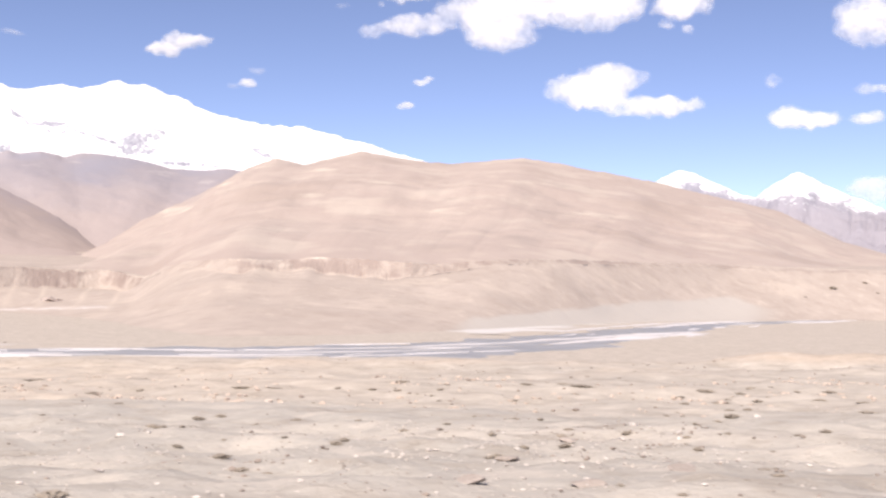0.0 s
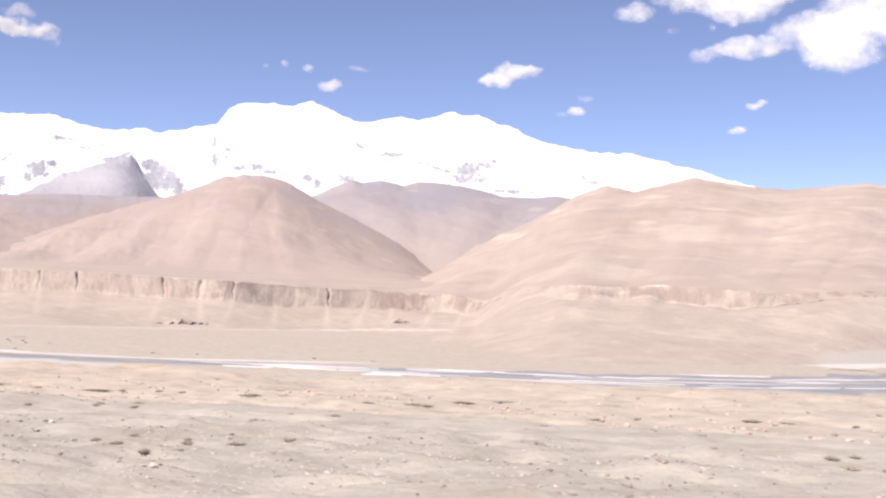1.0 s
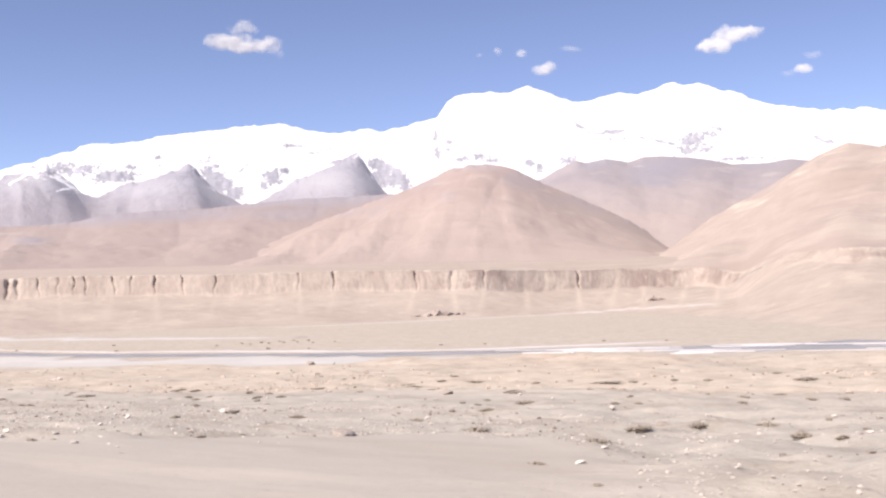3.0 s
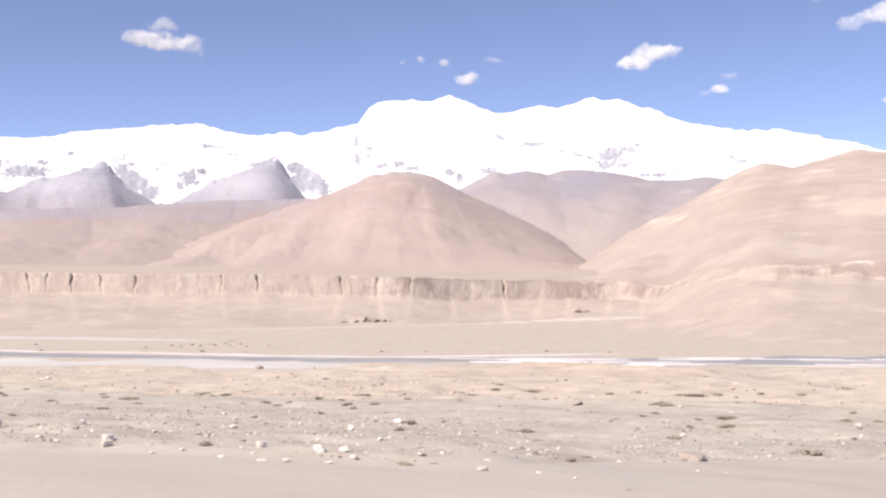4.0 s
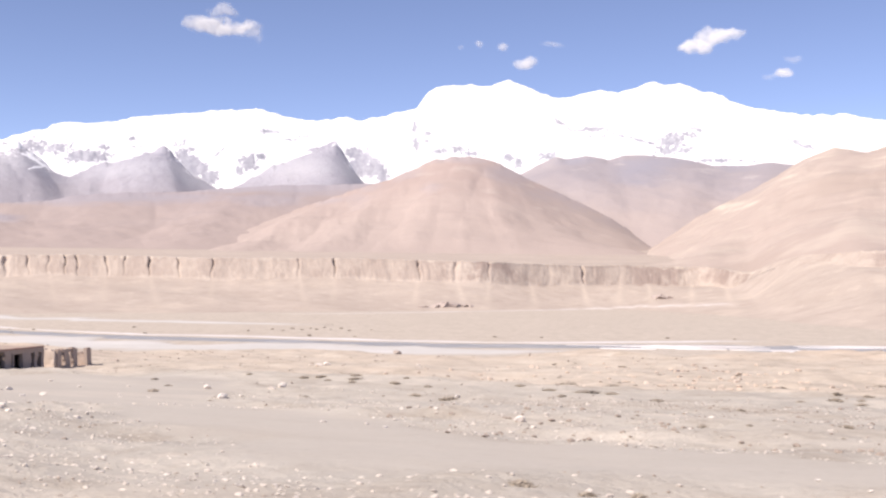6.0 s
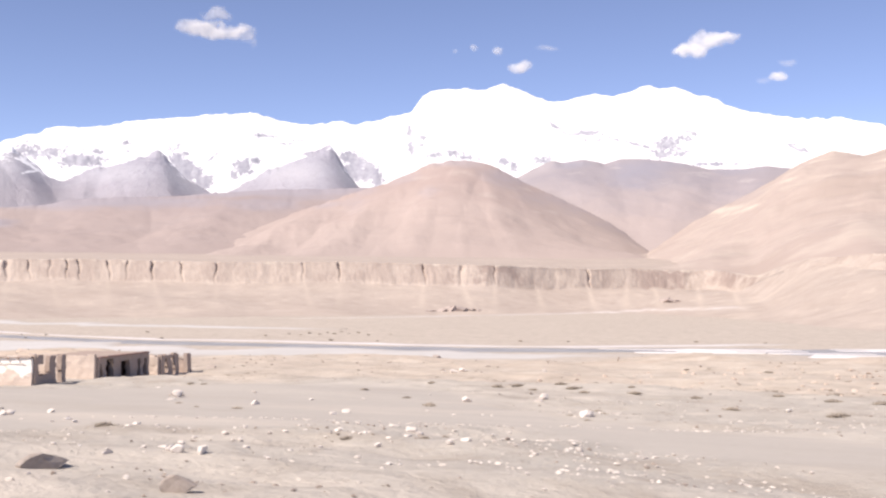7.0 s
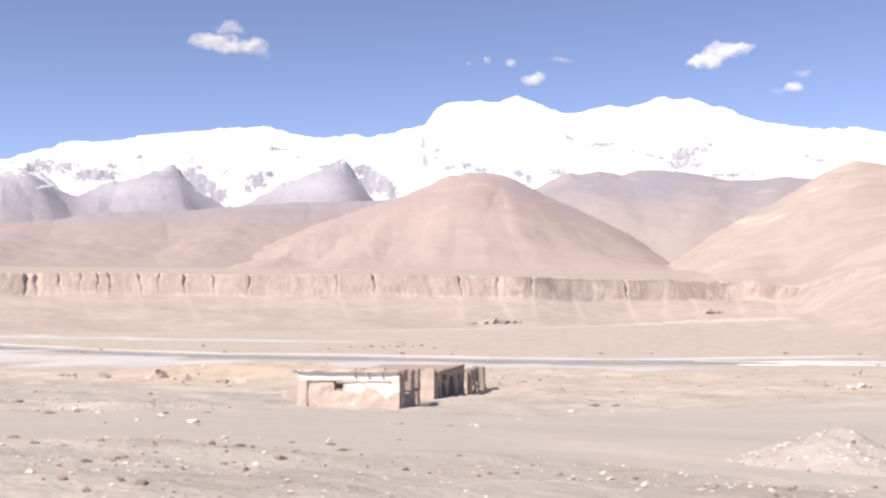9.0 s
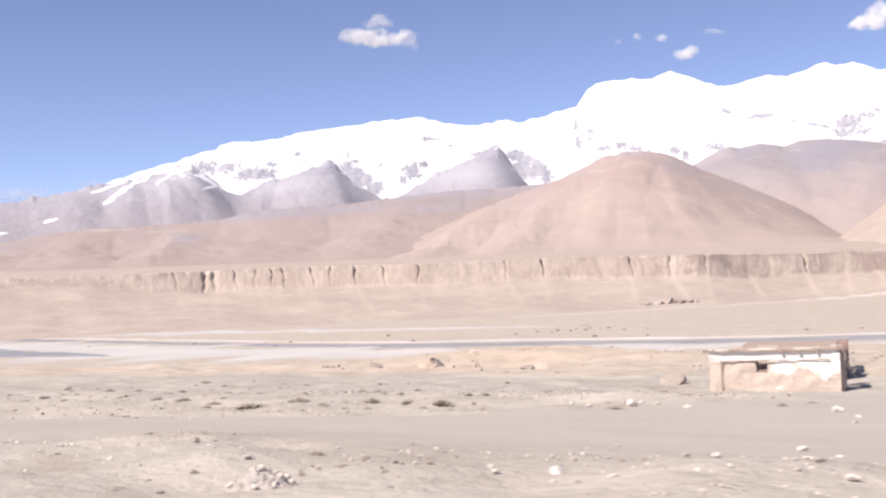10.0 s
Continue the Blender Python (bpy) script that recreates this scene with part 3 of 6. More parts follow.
PEAK_SNOW = [(-8.9, 440, 1.6, 90, 0.70), (-7.7, 430, 0.9, 75, 0.70), (-6.5, 410, 1.0, 39, 0.70), (-4.6, 470, 1.1, 51, 0.70), (-3.2, 480, 0.9, 54, 0.70), (-2.2, 440, 0.9, 60, 0.70), (-5.0, 425, 0.7, 33, 0.70), (-3.2, 425, 0.5, 45, 0.63), (-10.6, 400, 1.0, 60, 0.63), (-12, 350, 1.2, 45, 0.57), (-0.8, 395, 1.2, 45, 0.63), (1, 360, 1.4, 45, 0.57)]
ridge("mountain_peaks", SPUR, [(-22, 220), (-16, 280), (-12.8, 335), (-11.1, 390), (-9.9, 441), (-8.9, 479), (-7.8, 437), (-7, 378), (-6, 405), (-4.1, 479), (-3.3, 491), (-2.4, 451), (-1.4, 406), (2, 330)],
      4650, 3700, 40, "two distant snow-covered peaks with dark rock faces", power=1.3, gully=40, per=0.8, seed=33, back=150, edge=4.0, hold=0.3, marks={"dusting": PEAK_SNOW, "powder": []}, spurs=((-7, -9, 1.4, 50), (-2.6, -3.6, 1.2, 50)))
SPUR_CREST = [(36.6, 290), (37.4, 312), (38.1, 345), (38.6, 378), (39.05, 420), (39.5, 478), (39.87, 524), (40.2, 508), (40.55, 501), (41.23, 485), (42.05, 457), (43.52, 399), (45.15, 335), (45.7, 342), (46.3, 366), (46.8, 392), (47.3, 425), (47.7, 462), (48.03, 492), (48.3, 488), (48.67, 470),
              (49.69, 453), (50.94, 419), (52.5, 364), (53.4, 405), (54.2, 446), (54.5, 470), (54.84, 487), (55.7, 468), (56.6, 451), (57.3, 438), (58.3, 425), (59.9, 401), (61.1, 378), (63.4, 350), (66, 315), (70, 250), (76, 175)]
POWDER = [(46.9, 400, 0.75, 60, 0.9), (38.9, 420, 0.6, 50, 0.9), (53.6, 430, 0.6, 40, 0.9), (55.6, 400, 1.2, 60, 0.4), (41.6, 405, 1.6, 50, 0.5), (50, 395, 1.6, 40, 0.3)]
CORNICE = [(47.75, 482, 0.35, 16, 0.48), (47.2, 440, 0.5, 20, 0.42), (46.8, 400, 0.6, 24, 0.34), (39.7, 508, 0.4, 20, 0.46), (39.0, 440, 0.5, 30, 0.42), (48.9, 472, 0.6, 9, 0.55), (50.2, 440, 0.9, 7, 0.5),
           (54.7, 476, 0.7, 26, 0.53), (53.9, 440, 0.8, 34, 0.48), (53.2, 405, 0.6, 34, 0.42), (56.0, 462, 1.2, 18, 0.53), (57.6, 440, 0.9, 10, 0.5), (55.3, 440, 1.2, 40, 0.32), (41.6, 478, 0.8, 7, 0.45)]
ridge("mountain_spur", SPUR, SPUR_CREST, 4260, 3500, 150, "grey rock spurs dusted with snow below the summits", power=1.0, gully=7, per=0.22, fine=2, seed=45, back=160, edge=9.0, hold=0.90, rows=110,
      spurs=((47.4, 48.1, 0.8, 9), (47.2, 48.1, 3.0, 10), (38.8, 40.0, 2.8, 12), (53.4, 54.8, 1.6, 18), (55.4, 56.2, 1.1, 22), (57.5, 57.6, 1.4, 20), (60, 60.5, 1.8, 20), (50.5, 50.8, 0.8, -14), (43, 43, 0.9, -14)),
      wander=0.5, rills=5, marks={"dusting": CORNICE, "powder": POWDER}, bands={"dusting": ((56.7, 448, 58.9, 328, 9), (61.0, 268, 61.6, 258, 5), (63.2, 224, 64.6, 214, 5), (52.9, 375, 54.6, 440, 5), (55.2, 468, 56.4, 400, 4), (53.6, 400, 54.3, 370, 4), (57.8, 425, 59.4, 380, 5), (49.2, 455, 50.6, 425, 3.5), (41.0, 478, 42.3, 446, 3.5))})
# dark marks paint the shaded bowl and hazy crest; pale ones paint mist
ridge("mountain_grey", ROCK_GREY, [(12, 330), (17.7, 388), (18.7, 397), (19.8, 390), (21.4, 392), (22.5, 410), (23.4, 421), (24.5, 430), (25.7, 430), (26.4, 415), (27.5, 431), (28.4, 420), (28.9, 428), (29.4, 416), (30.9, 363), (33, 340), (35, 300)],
      3900, 2950, 62, "grey-brown barren mountain slope below the snow", power=1.05, gully=6, per=0.3, fine=2, seed=51, swell=3.0, hold=0.88, rows=110, rills=2,
      spurs=((25.0, 29.0, 2.4, 6), (24.6, 20.8, 2.8, 6), (22.4, 17.6, 2.2, 8), (23.6, 22.0, 1.4, 7), (26.0, 27.2, 1.4, 7), (20.8, 18.4, 1.3, 7), (27.6, 30.4, 1.4, 8)), wander=0.5,
      marks={"haze_shade": [(25.0, 350, 1.9, 80, 0.68), (24.2, 400, 2.6, 34, 0.70), (28.2, 405, 1.6, 30, 0.6), (20, 380, 2.4, 24, 0.5)], "pale": [(22.0, 362, 1.4, 26, 0.46), (19.6, 335, 1.0, 24, 0.40), (27.8, 375, 0.9, 26, 0.42), (25.9, 392, 0.6, 12, 0.40), (23.4, 320, 1.0, 24, 0.40)]})
# violet marks paint haze along the crest and shade on right-facing slopes
ridge("hill_hazy", HILL_FAR, [(35, 294), (38.2, 301), (40.4, 295), (42.6, 292), (45.2, 281), (47.3, 267), (49.9, 262), (52.4, 248), (53.4, 232), (56, 221), (58.6, 217), (61.1, 204), (63.5, 180), (66, 168), (70, 150), (76, 135)],
      3500, 2500, 62, "barren brown foothill tinted violet for haze", power=1.2, gully=9, per=0.2, fine=2, seed=63, swell=2.4, hold=0.85, edge=1.4, rills=4, wander=0.6,
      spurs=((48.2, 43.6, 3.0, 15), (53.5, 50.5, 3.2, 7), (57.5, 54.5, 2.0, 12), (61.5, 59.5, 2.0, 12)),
      marks={"haze_shade": [(44, 292, 9, 34, 1.0), (53, 248, 8, 34, 1.0), (43.4, 235, 2.4, 30, 0.55), (55.4, 165, 1.3, 24, 0.7), (57.5, 178, 0.9, 12, 0.55), (41, 260, 2.5, 26, 0.5), (66, 160, 6, 40, 0.6)], "pale": [(59, 205, 3.2, 12, 0.5), (56.5, 192, 1.6, 8, 0.45)]})
# violet marks paint shade down the right flank and haze about the summit
ridge("hill_pink", HILL_PINK, [(23.2, 62), (24.3, 100), (25.4, 146), (26.4, 182), (27.5, 213), (28.5, 240), (29.5, 266), (30.4, 290), (31.3, 316), (32.0, 335), (32.6, 346), (33.4, 352), (34.2, 350), (35.1, 342), (36.5, 305), (37.8, 276), (39.3, 252), (40.4, 229), (42, 198), (43.4, 178), (44.7, 160), (46, 122), (47, 92), (49, 78), (52, 66), (55, 52)],
      3200, 2150, 48, "rounded pink-brown barren hill with shallow gullies", power=1.2, gully=6, per=0.2, fine=2, seed=77, edge=2.2, hold=0.92, swell=3.0, rows=110, rills=2.5, wander=0.7,
      spurs=((41.6, 35.6, 2.4, 20), (37.0, 33.6, 2.0, 14), (27.4, 31.8, 3.0, 9), (31.0, 32.6, 1.6, 8), (46, 40.0, 2.2, 16), (33.8, 33.4, 1.3, 8)),
      marks={"haze_shade": [(31.0, 300, 1.9, 60, 0.8), (29.2, 240, 1.8, 50, 0.6), (28.0, 205, 1.6, 40, 0.5), (26.6, 165, 1.3, 30, 0.45), (34.0, 350, 2.8, 34, 0.8), (36.6, 300, 1.5, 34, 0.7), (38.4, 262, 1.2, 26, 0.6), (40.2, 222, 1.2, 24, 0.55), (38.9, 215, 1.0, 50, 0.5), (35.2, 240, 0.8, 40, 0.4), (38.6, 230, 1.3, 40, 0.35), (26, 150, 1.6, 20, 0.4)], "pale": [(33.6, 300, 1.1, 26, 0.48), (36, 200, 3, 40, 0.36), (45, 140, 1.6, 24, 0.45), (30.4, 262, 1.0, 16, 0.46), (35.6, 285, 0.9, 18, 0.48), (29.4, 185, 1.4, 16, 0.42), (38.5, 190, 1.6, 18, 0.42), (32.4, 225, 1.2, 18, 0.42)]})
# the river terrace: scree, an upright cut face with clefts, and the flat top behind it
az = np.arange(-24, 78, 0.045)
foot = np.interp(az, [-24, -16, -6, -2, 3, 8, 13, 18, 22, 26, 32, 40, 50, 60, 78], [1700, 1600, 1250, 1000, 790, 690, 645, 790, 1000, 1180, 1120, 1060, 1000, 980, 950]) + 7 * fbm(az * 0.35, az * 0, 2, 101)
top_r = np.interp(az, [-24, -16, -8, -0.5, 2, 6.5, 12, 15, 19, 22, 26, 33, 46, 55, 78], [1850, 1750, 1600, 1220, 1150, 1090, 1110, 1080, 1240, 1420, 1380, 1271, 1277, 1330, 1330])
top_z = np.interp(az, [-24, -7, 0.9, 5, 10.9, 12.5, 15.7, 17.9, 19.0, 20.1, 21, 22, 24, 26.3, 28, 32, 40, 46, 52.5, 60, 78], [36, 43, 36, 28, 33, 29, 29, 28.5, 22, 11, 15, 20, 20, 22, 20.5, 23, 26.5, 26, 29, 27.5, 25]) 


def eased(v, n=61):
    k = np.hanning(n)
    return np.convolve(np.pad(v, n // 2, mode="edge"), k / k.sum(), "valid")


foot, top_r, top_z = eased(foot), eased(top_r), eased(top_z, 23)
sill_z = top_z
top_z = top_z + 0.7 * fbm(az * 3, az * 0, 4, 103)
E_CREST = [(-24, 60), (-18, 95), (-13.5, 104), (-11.6, 132), (-10.6, 160), (-8.8, 204), (-5.4, 247), (-2.9, 279), (1.5, 322), (3.5, 339), (7.1, 323), (8.5, 326), (11.7, 351), (14.5, 314),
           (15.9, 327), (17.3, 301), (18.6, 259), (20.2, 215), (22.2, 165), (24, 102), (25.9, 47), (27, 10)]
# duller marks blend the upper slopes into the painted haze behind
ridge("hill_ochre", HILL, E_CREST, 2900, (az, top_r + 30), (az, sill_z - 1.5), "broad ochre barren hill rising behind the river terrace", power=1.15, gully=11, per=0.18, fine=2, seed=91, rows=120, edge=1.6, hold=0.88, swell=1.5, rills=3.5, wander=0.6,
      spurs=((22.5, 16.4, 3.0, 24), (16.5, 12.4, 3.0, 12), (10.5, 8.6, 3.0, 9), (4.5, 3.4, 3.0, 10), (-3.0, -1.5, 2.6, 9), (-9, -6.5, 2.4, 9), (19.0, 14.4, 1.6, 8)),
      marks={"haze_shade": [(20.0, 235, 1.6, 50, 0.6), (17.6, 285, 1.2, 26, 0.5), (14.8, 300, 2.2, 26, 0.35), (3, 320, 3, 22, 0.35), (-2, 190, 2, 50, 0.35)], "pale": [(21.0, 182, 1.3, 16, 0.60), (20.0, 158, 1.5, 15, 0.56), (18.2, 215, 1.2, 12, 0.48), (13.4, 262, 1.4, 14, 0.54), (13.2, 165, 1.2, 12, 0.54), (16.6, 285, 1.1, 12, 0.52), (10.5, 210, 1.8, 14, 0.46), (6.2, 130, 1.8, 14, 0.50), (2.5, 220, 2, 16, 0.44), (-1, 140, 2.2, 14, 0.48)]})
steep = smooth(19.8, 21.4, az) * (1 - 0.8 * smooth(57, 62, az)) + (0.5 + 0.25 * fbm(az * 0.6, az * 0, 2, 119)) * smooth(1, 7, az) * (1 - smooth(16, 18, az))
CLEFTS = (57.3, 55.9, 55.5, 54.6, 53.6, 52.9, 52.4, 51.1, 50.2, 49.1, 47.8, 46.1, 42.0, 40.3, 36.2, 34.3, 32.7, 28.1)


def clefts(w):
    """How deep the face is cut at each bearing, at the share w of its height."""
    cut = 0.05 * smooth(0.66, 0.95, 1 - creased(az * 2.3, az * 0 + w * 0.6, 3, 107))
    for k, c in enumerate(CLEFTS):
        wide = 0.030 + 0.020 * ((k * 7) % 5) / 4 + (0.06 if c in (55.9, 55.5, 34.3) else 0)
        lean = (((k * 5) % 7) - 3) * 0.05 * (1 - w) + 0.03 * math.sin(w * 9 + k)
        cut = np.maximum(cut, np.exp(-(((az - c - lean) / (wide * (0.7 + 0.5 * w))) ** 2)) * (0.4 + 0.6 * ((k * 3) % 4) / 3) * smooth((k * 11 % 5) * 0.10 - 0.45, 0.12, w))
    return cut


rows_of = []
crumble = np.interp(az, [-8, 0, 12, 16, 18, 20.4, 22, 26, 31, 35, 37, 60], [1.5, 2, 4, 2.5, 0.4, 0.4, 2.4, 1.6, 1.4, 2.2, 0.8, 0.6])
drop = (18 * steep + 5) * (1 + 0.08 * fbm(az * 0.7, az * 0, 2, 117))
for w in np.linspace(0, 1, 30):  # scree
    zc = sill_z - eased(drop, 401) * (1 - w ** 6) - drop * w ** 6
    rr = foot + (top_r - 20 - foot) * w
    rows_of.append((rr, PLAIN - 0.5 + (zc - PLAIN + 0.5) * w ** 1.35 + 3.4 * fbm(polar(az, rr)[0] / 90, polar(az, rr)[1] / 75, 2, 109) * (w * (1.15 - w)) * 2))
for w in np.linspace(0, 1, 26)[1:]:  # face
    notch = clefts(w)
    zz = sill_z + (top_z - sill_z) * w - drop * (1 - w)
    flutes = creased(az * 3.1 + 0.3 * fbm(az * 2, az * 0 + w * 1.2, 3, 127), az * 0 + w * 0.7, 3, 125)
    rr = top_r - 20 * (1 - w) ** 1.3 + notch * 6.5 * steep * (0.25 + 0.75 * w) + 0.9 * fbm(az * 4, az * 0 + w * 2, 4, 113) * (1 - 0.5 * w) - crumble * flutes * math.sin(math.pi * min(1.0, w + 0.12)) ** 0.7
    rows_of.append((rr, zz - 3 * notch * steep * w))
for w in np.linspace(0, 1, 30)[1:]:  # top
    rows_of.append((np.maximum(top_r + notch * 6.5 * steep * max(0, 1 - w * 30), top_r + 1 + (2750 - top_r) * w ** 1.5), sill_z + (top_z - sill_z) * max(0, 1 - w * 12) + (78 - sill_z) * w ** 1.6 - 3 * notch * steep * max(0, 1 - w * 25)))
tr, tz = np.array([r for r, _ in rows_of]), np.array([z for _, z in rows_of])
tx, ty = polar(np.repeat(az[None], len(rows_of), 0), tr)
WASH = ([-11, -9.7, -8.2, -6.3, -3.5, -0.8, 2.0, 2.6], [-0.014, -0.0085, -0.002, -0.0051, -0.0103, -0.0175, -0.0242, -0.03])  # a pale gravel fan at the foot: bearing and slope of its upper rim
row = np.arange(len(rows_of))[:, None]
lift = row + 3.0 * fbm(az * 1.3, az * 0, 4, 121)[None]
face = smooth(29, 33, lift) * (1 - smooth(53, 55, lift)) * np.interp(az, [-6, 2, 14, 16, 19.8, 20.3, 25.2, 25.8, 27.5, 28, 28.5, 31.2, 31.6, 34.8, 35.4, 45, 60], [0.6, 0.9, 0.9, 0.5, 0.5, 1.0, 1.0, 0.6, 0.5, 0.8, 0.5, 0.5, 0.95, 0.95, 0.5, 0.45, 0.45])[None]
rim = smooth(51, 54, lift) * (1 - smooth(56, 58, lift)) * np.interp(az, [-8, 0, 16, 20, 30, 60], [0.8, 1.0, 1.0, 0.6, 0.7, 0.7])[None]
slope = (tz - 3.0) / np.hypot(tx, ty)
bound = np.interp(az, WASH[0], WASH[1])[None] + 0.0012 * fbm(az * 1.6, az * 0, 4, 131)[None]
wash = smooth(0.0012, -0.0012, slope - bound) * (smooth(2.8, 1.6, az) * smooth(-11, -9, az))[None]
fan = 0 * tz  # pale debris that has run out of the larger clefts
for c, lean, much in ((55.5, 0.5, 0.35), (53.6, -0.3, 0.25), (51.1, 0.3, 0.3), (49.1, -0.4, 0.45), (46.1, 0.4, 0.3), (42.0, -0.3, 0.5), (40.3, 0.2, 0.3), (36.2, 0.3, 0.6), (34.3, -0.45, 1.0), (32.7, 0.2, 0.6), (30.6, -0.2, 0.7), (28.1, -0.35, 0.9), (26.2, 0.3, 0.7), (24.9, -0.2, 0.7), (22.8, 0.2, 0.8), (21.3, -0.3, 0.7)):
    down = np.clip((31 - row) / 31.0, 0, 1)
    fan = np.maximum(fan, much * np.exp(-(((az[None] - c - lean * down) / (0.07 + 0.22 * down)) ** 2)) * smooth(0.0, 0.06, down) * (1 - 0.8 * smooth(0.45, 0.85, down)))
strand = np.exp(-(((tz / tr - np.interp(az, [19, 21, 22.7, 23.4, 25.5, 28.3, 30], [-0.0162, -0.0168, -0.0177, -0.0184, -0.0194, -0.0223, -0.0232])[None] - 0.0006 * fbm(az * 1.9, az * 0, 4, 133)[None]) / 0.0008) ** 2)) * (smooth(20.5, 22, az) * smooth(30, 28, az))[None] * smooth(31, 28, row)
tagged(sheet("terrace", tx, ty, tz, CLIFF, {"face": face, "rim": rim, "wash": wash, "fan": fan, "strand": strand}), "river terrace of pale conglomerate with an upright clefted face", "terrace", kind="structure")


# ---- river ----
def ribbon(name, line, z, material, label, category, seed, ragged=0.25, kind="structure", across=13, thin=1.0):
    """A strip of water or gravel along a line of (x, y, width), with uneven edges."""
    pts = np.array(line, float)
    d = np.r_[0, np.cumsum(np.hypot(*np.diff(pts[:, :2], axis=0).T))]
    s = np.linspace(0, d[-1], int(d[-1] / 4) + 14)
    x, y, w = (np.interp(s, d, pts[:, i]) for i in range(3))
    if thin < 1:
        w = w * np.sqrt(np.sin(np.linspace(0.03, math.pi - 0.03, len(s))))
    reach = min(10, max(2, len(s) // 8))
    k = np.hanning(2 * reach + 3)[1:-1]
    k /= k.sum()
    x, y, w = (np.convolve(np.pad(v, reach, mode="edge"), k, "valid") for v in (x, y, w))
    tx, ty = np.gradient(x), np.gradient(y)
    ln = np.hypot(tx, ty)
    nx, ny = -ty / ln, tx / ln
    a = w * 0.5 * np.clip(1 + ragged * fbm(s / 26, s * 0, 5, seed), 0.02, 3)
    b = w * 0.5 * np.clip(1 + ragged * fbm(s / 26, s * 0 + 50, 5, seed + 9), 0.02, 3)
    u = np.linspace(-1, 1, across)[:, None]
    off = np.where(u < 0, u * a, u * b)
    zz = z + 0 * off - 0.7 * np.abs(u) ** 10
    ends = np.minimum(s, s[-1] - s)[None] / min(60.0, s[-1] * 0.4)
    fade = np.maximum(np.abs(u) ** 2 + 0 * off, 1 - np.clip(ends, 0, 1))
    return tagged(sheet(name, x + nx * off, y + ny * off, zz, material, {"fade": fade * thin}), label, category, kind=kind)


ribbon("river", [(520, 2150, 34), (330, 1660, 32), (205, 1390, 44), (76, 1170, 64), (20, 950, 76), (-18, 760, 88), (-80, 588, 108), (-142, 508, 110), (-215, 476, 90), (-268, 456, 50), (-292, 456, 30), (-322, 435, 28), (-357, 403, 36), (-393, 387, 38), (-434, 383, 28),
                 (-494, 373, 28), (-550, 360, 26), (-640, 366, 18), (-760, 385, 16), (-880, 405, 20), (-1100, 440, 30), (-1700, 480, 60)],
       PLAIN + 0.18, WATER, "shallow grey-blue braided river between gravel bars", "river", 201, ragged=0.35)
ribbon("side_channel", [(-640, 284, 5), (-690, 286, 30), (-800, 300, 46), (-1000, 330, 60), (-1400, 380, 80)], PLAIN + 0.42, WATER, "still grey side channel of the river among pale gravel", "river", 205)
BARS_BESIDE = (
    ([(-300, 402, 6), (-340, 366, 30), (-400, 340, 64), (-470, 322, 84), (-540, 312, 100), (-640, 308, 104), (-760, 330, 90), (-900, 350, 90), (-1100, 390, 60)], 0.65),
    ([(-280, 520, 5), (-300, 500, 10), (-322, 468, 13), (-372, 428, 9), (-438, 411, 13), (-505, 402, 12), (-555, 384, 10), (-640, 390, 8), (-760, 408, 10), (-1000, 445, 10)], 0.66),
    ([(-770, 690, 3), (-715, 780, 9), (-690, 880, 11), (-662, 980, 11), (-646, 1050, 9), (-625, 1120, 4)], 0.68),
)
BARS_AMONG = (
    ([(150, 1330, 5), (90, 1230, 16), (40, 1090, 18), (0, 960, 8)], 0.705),
    ([(190, 1480, 5), (120, 1330, 12), (20, 1120, 14), (-35, 930, 10), (-60, 800, 4)], 0.715),
    ([(-20, 760, 3), (-62, 660, 9), (-120, 560, 10), (-175, 510, 3)], 0.718),
    ([(60, 940, 4), (20, 850, 26), (-30, 745, 24), (-70, 655, 10)], 0.7),
    ([(-80, 560, 3), (-140, 508, 9), (-200, 478, 3)], 0.69),
    ([(-130, 478, 2), (-170, 460, 7), (-215, 446, 2)], 0.71),
)
BARS_UPSTREAM = (
    ([(-60, 610, 2), (-95, 575, 6), (-130, 550, 2)], 0.72),
    ([(-51, 626, 6), (-22, 709, 20), (26, 823, 34), (60, 903, 14)], 0.70),
    ([(330, 1640, 8), (250, 1440, 26), (190, 1300, 6)], 0.73),
    ([(-100, 760, 30), (-105, 890, 90), (-95, 1139, 160), (-40, 1471, 200), (80, 1900, 220)], 0.60),
    ([(-560, 545, 10), (-700, 520, 50), (-900, 500, 70), (-1150, 480, 60), (-1500, 450, 40)], 0.61),
)
for k, (line, up) in enumerate(BARS_BESIDE + BARS_AMONG + BARS_UPSTREAM):
    ribbon("gravel_bar", line, PLAIN + up - 0.38, DRY_BED if up < 0.605 else GREY_FLAT if up < 0.655 else GRAVEL, "pale dry gravel bar beside the river", "gravel bar", 210 + 3 * k, ragged=0.75 if k != 1 else 1.1, thin=1.0 if k < 2 or up < 0.63 else 0.98)

# slivers of gravel between the shallow braids
RIVER = ((330, 1660, 44), (205, 1390, 80), (76, 1170, 110), (20, 950, 112), (-18, 760, 105), (-80, 588, 112), (-142, 508, 106), (-215, 476, 86), (-268, 450, 50), (-318, 428, 26))
braid = np.random.default_rng(81)
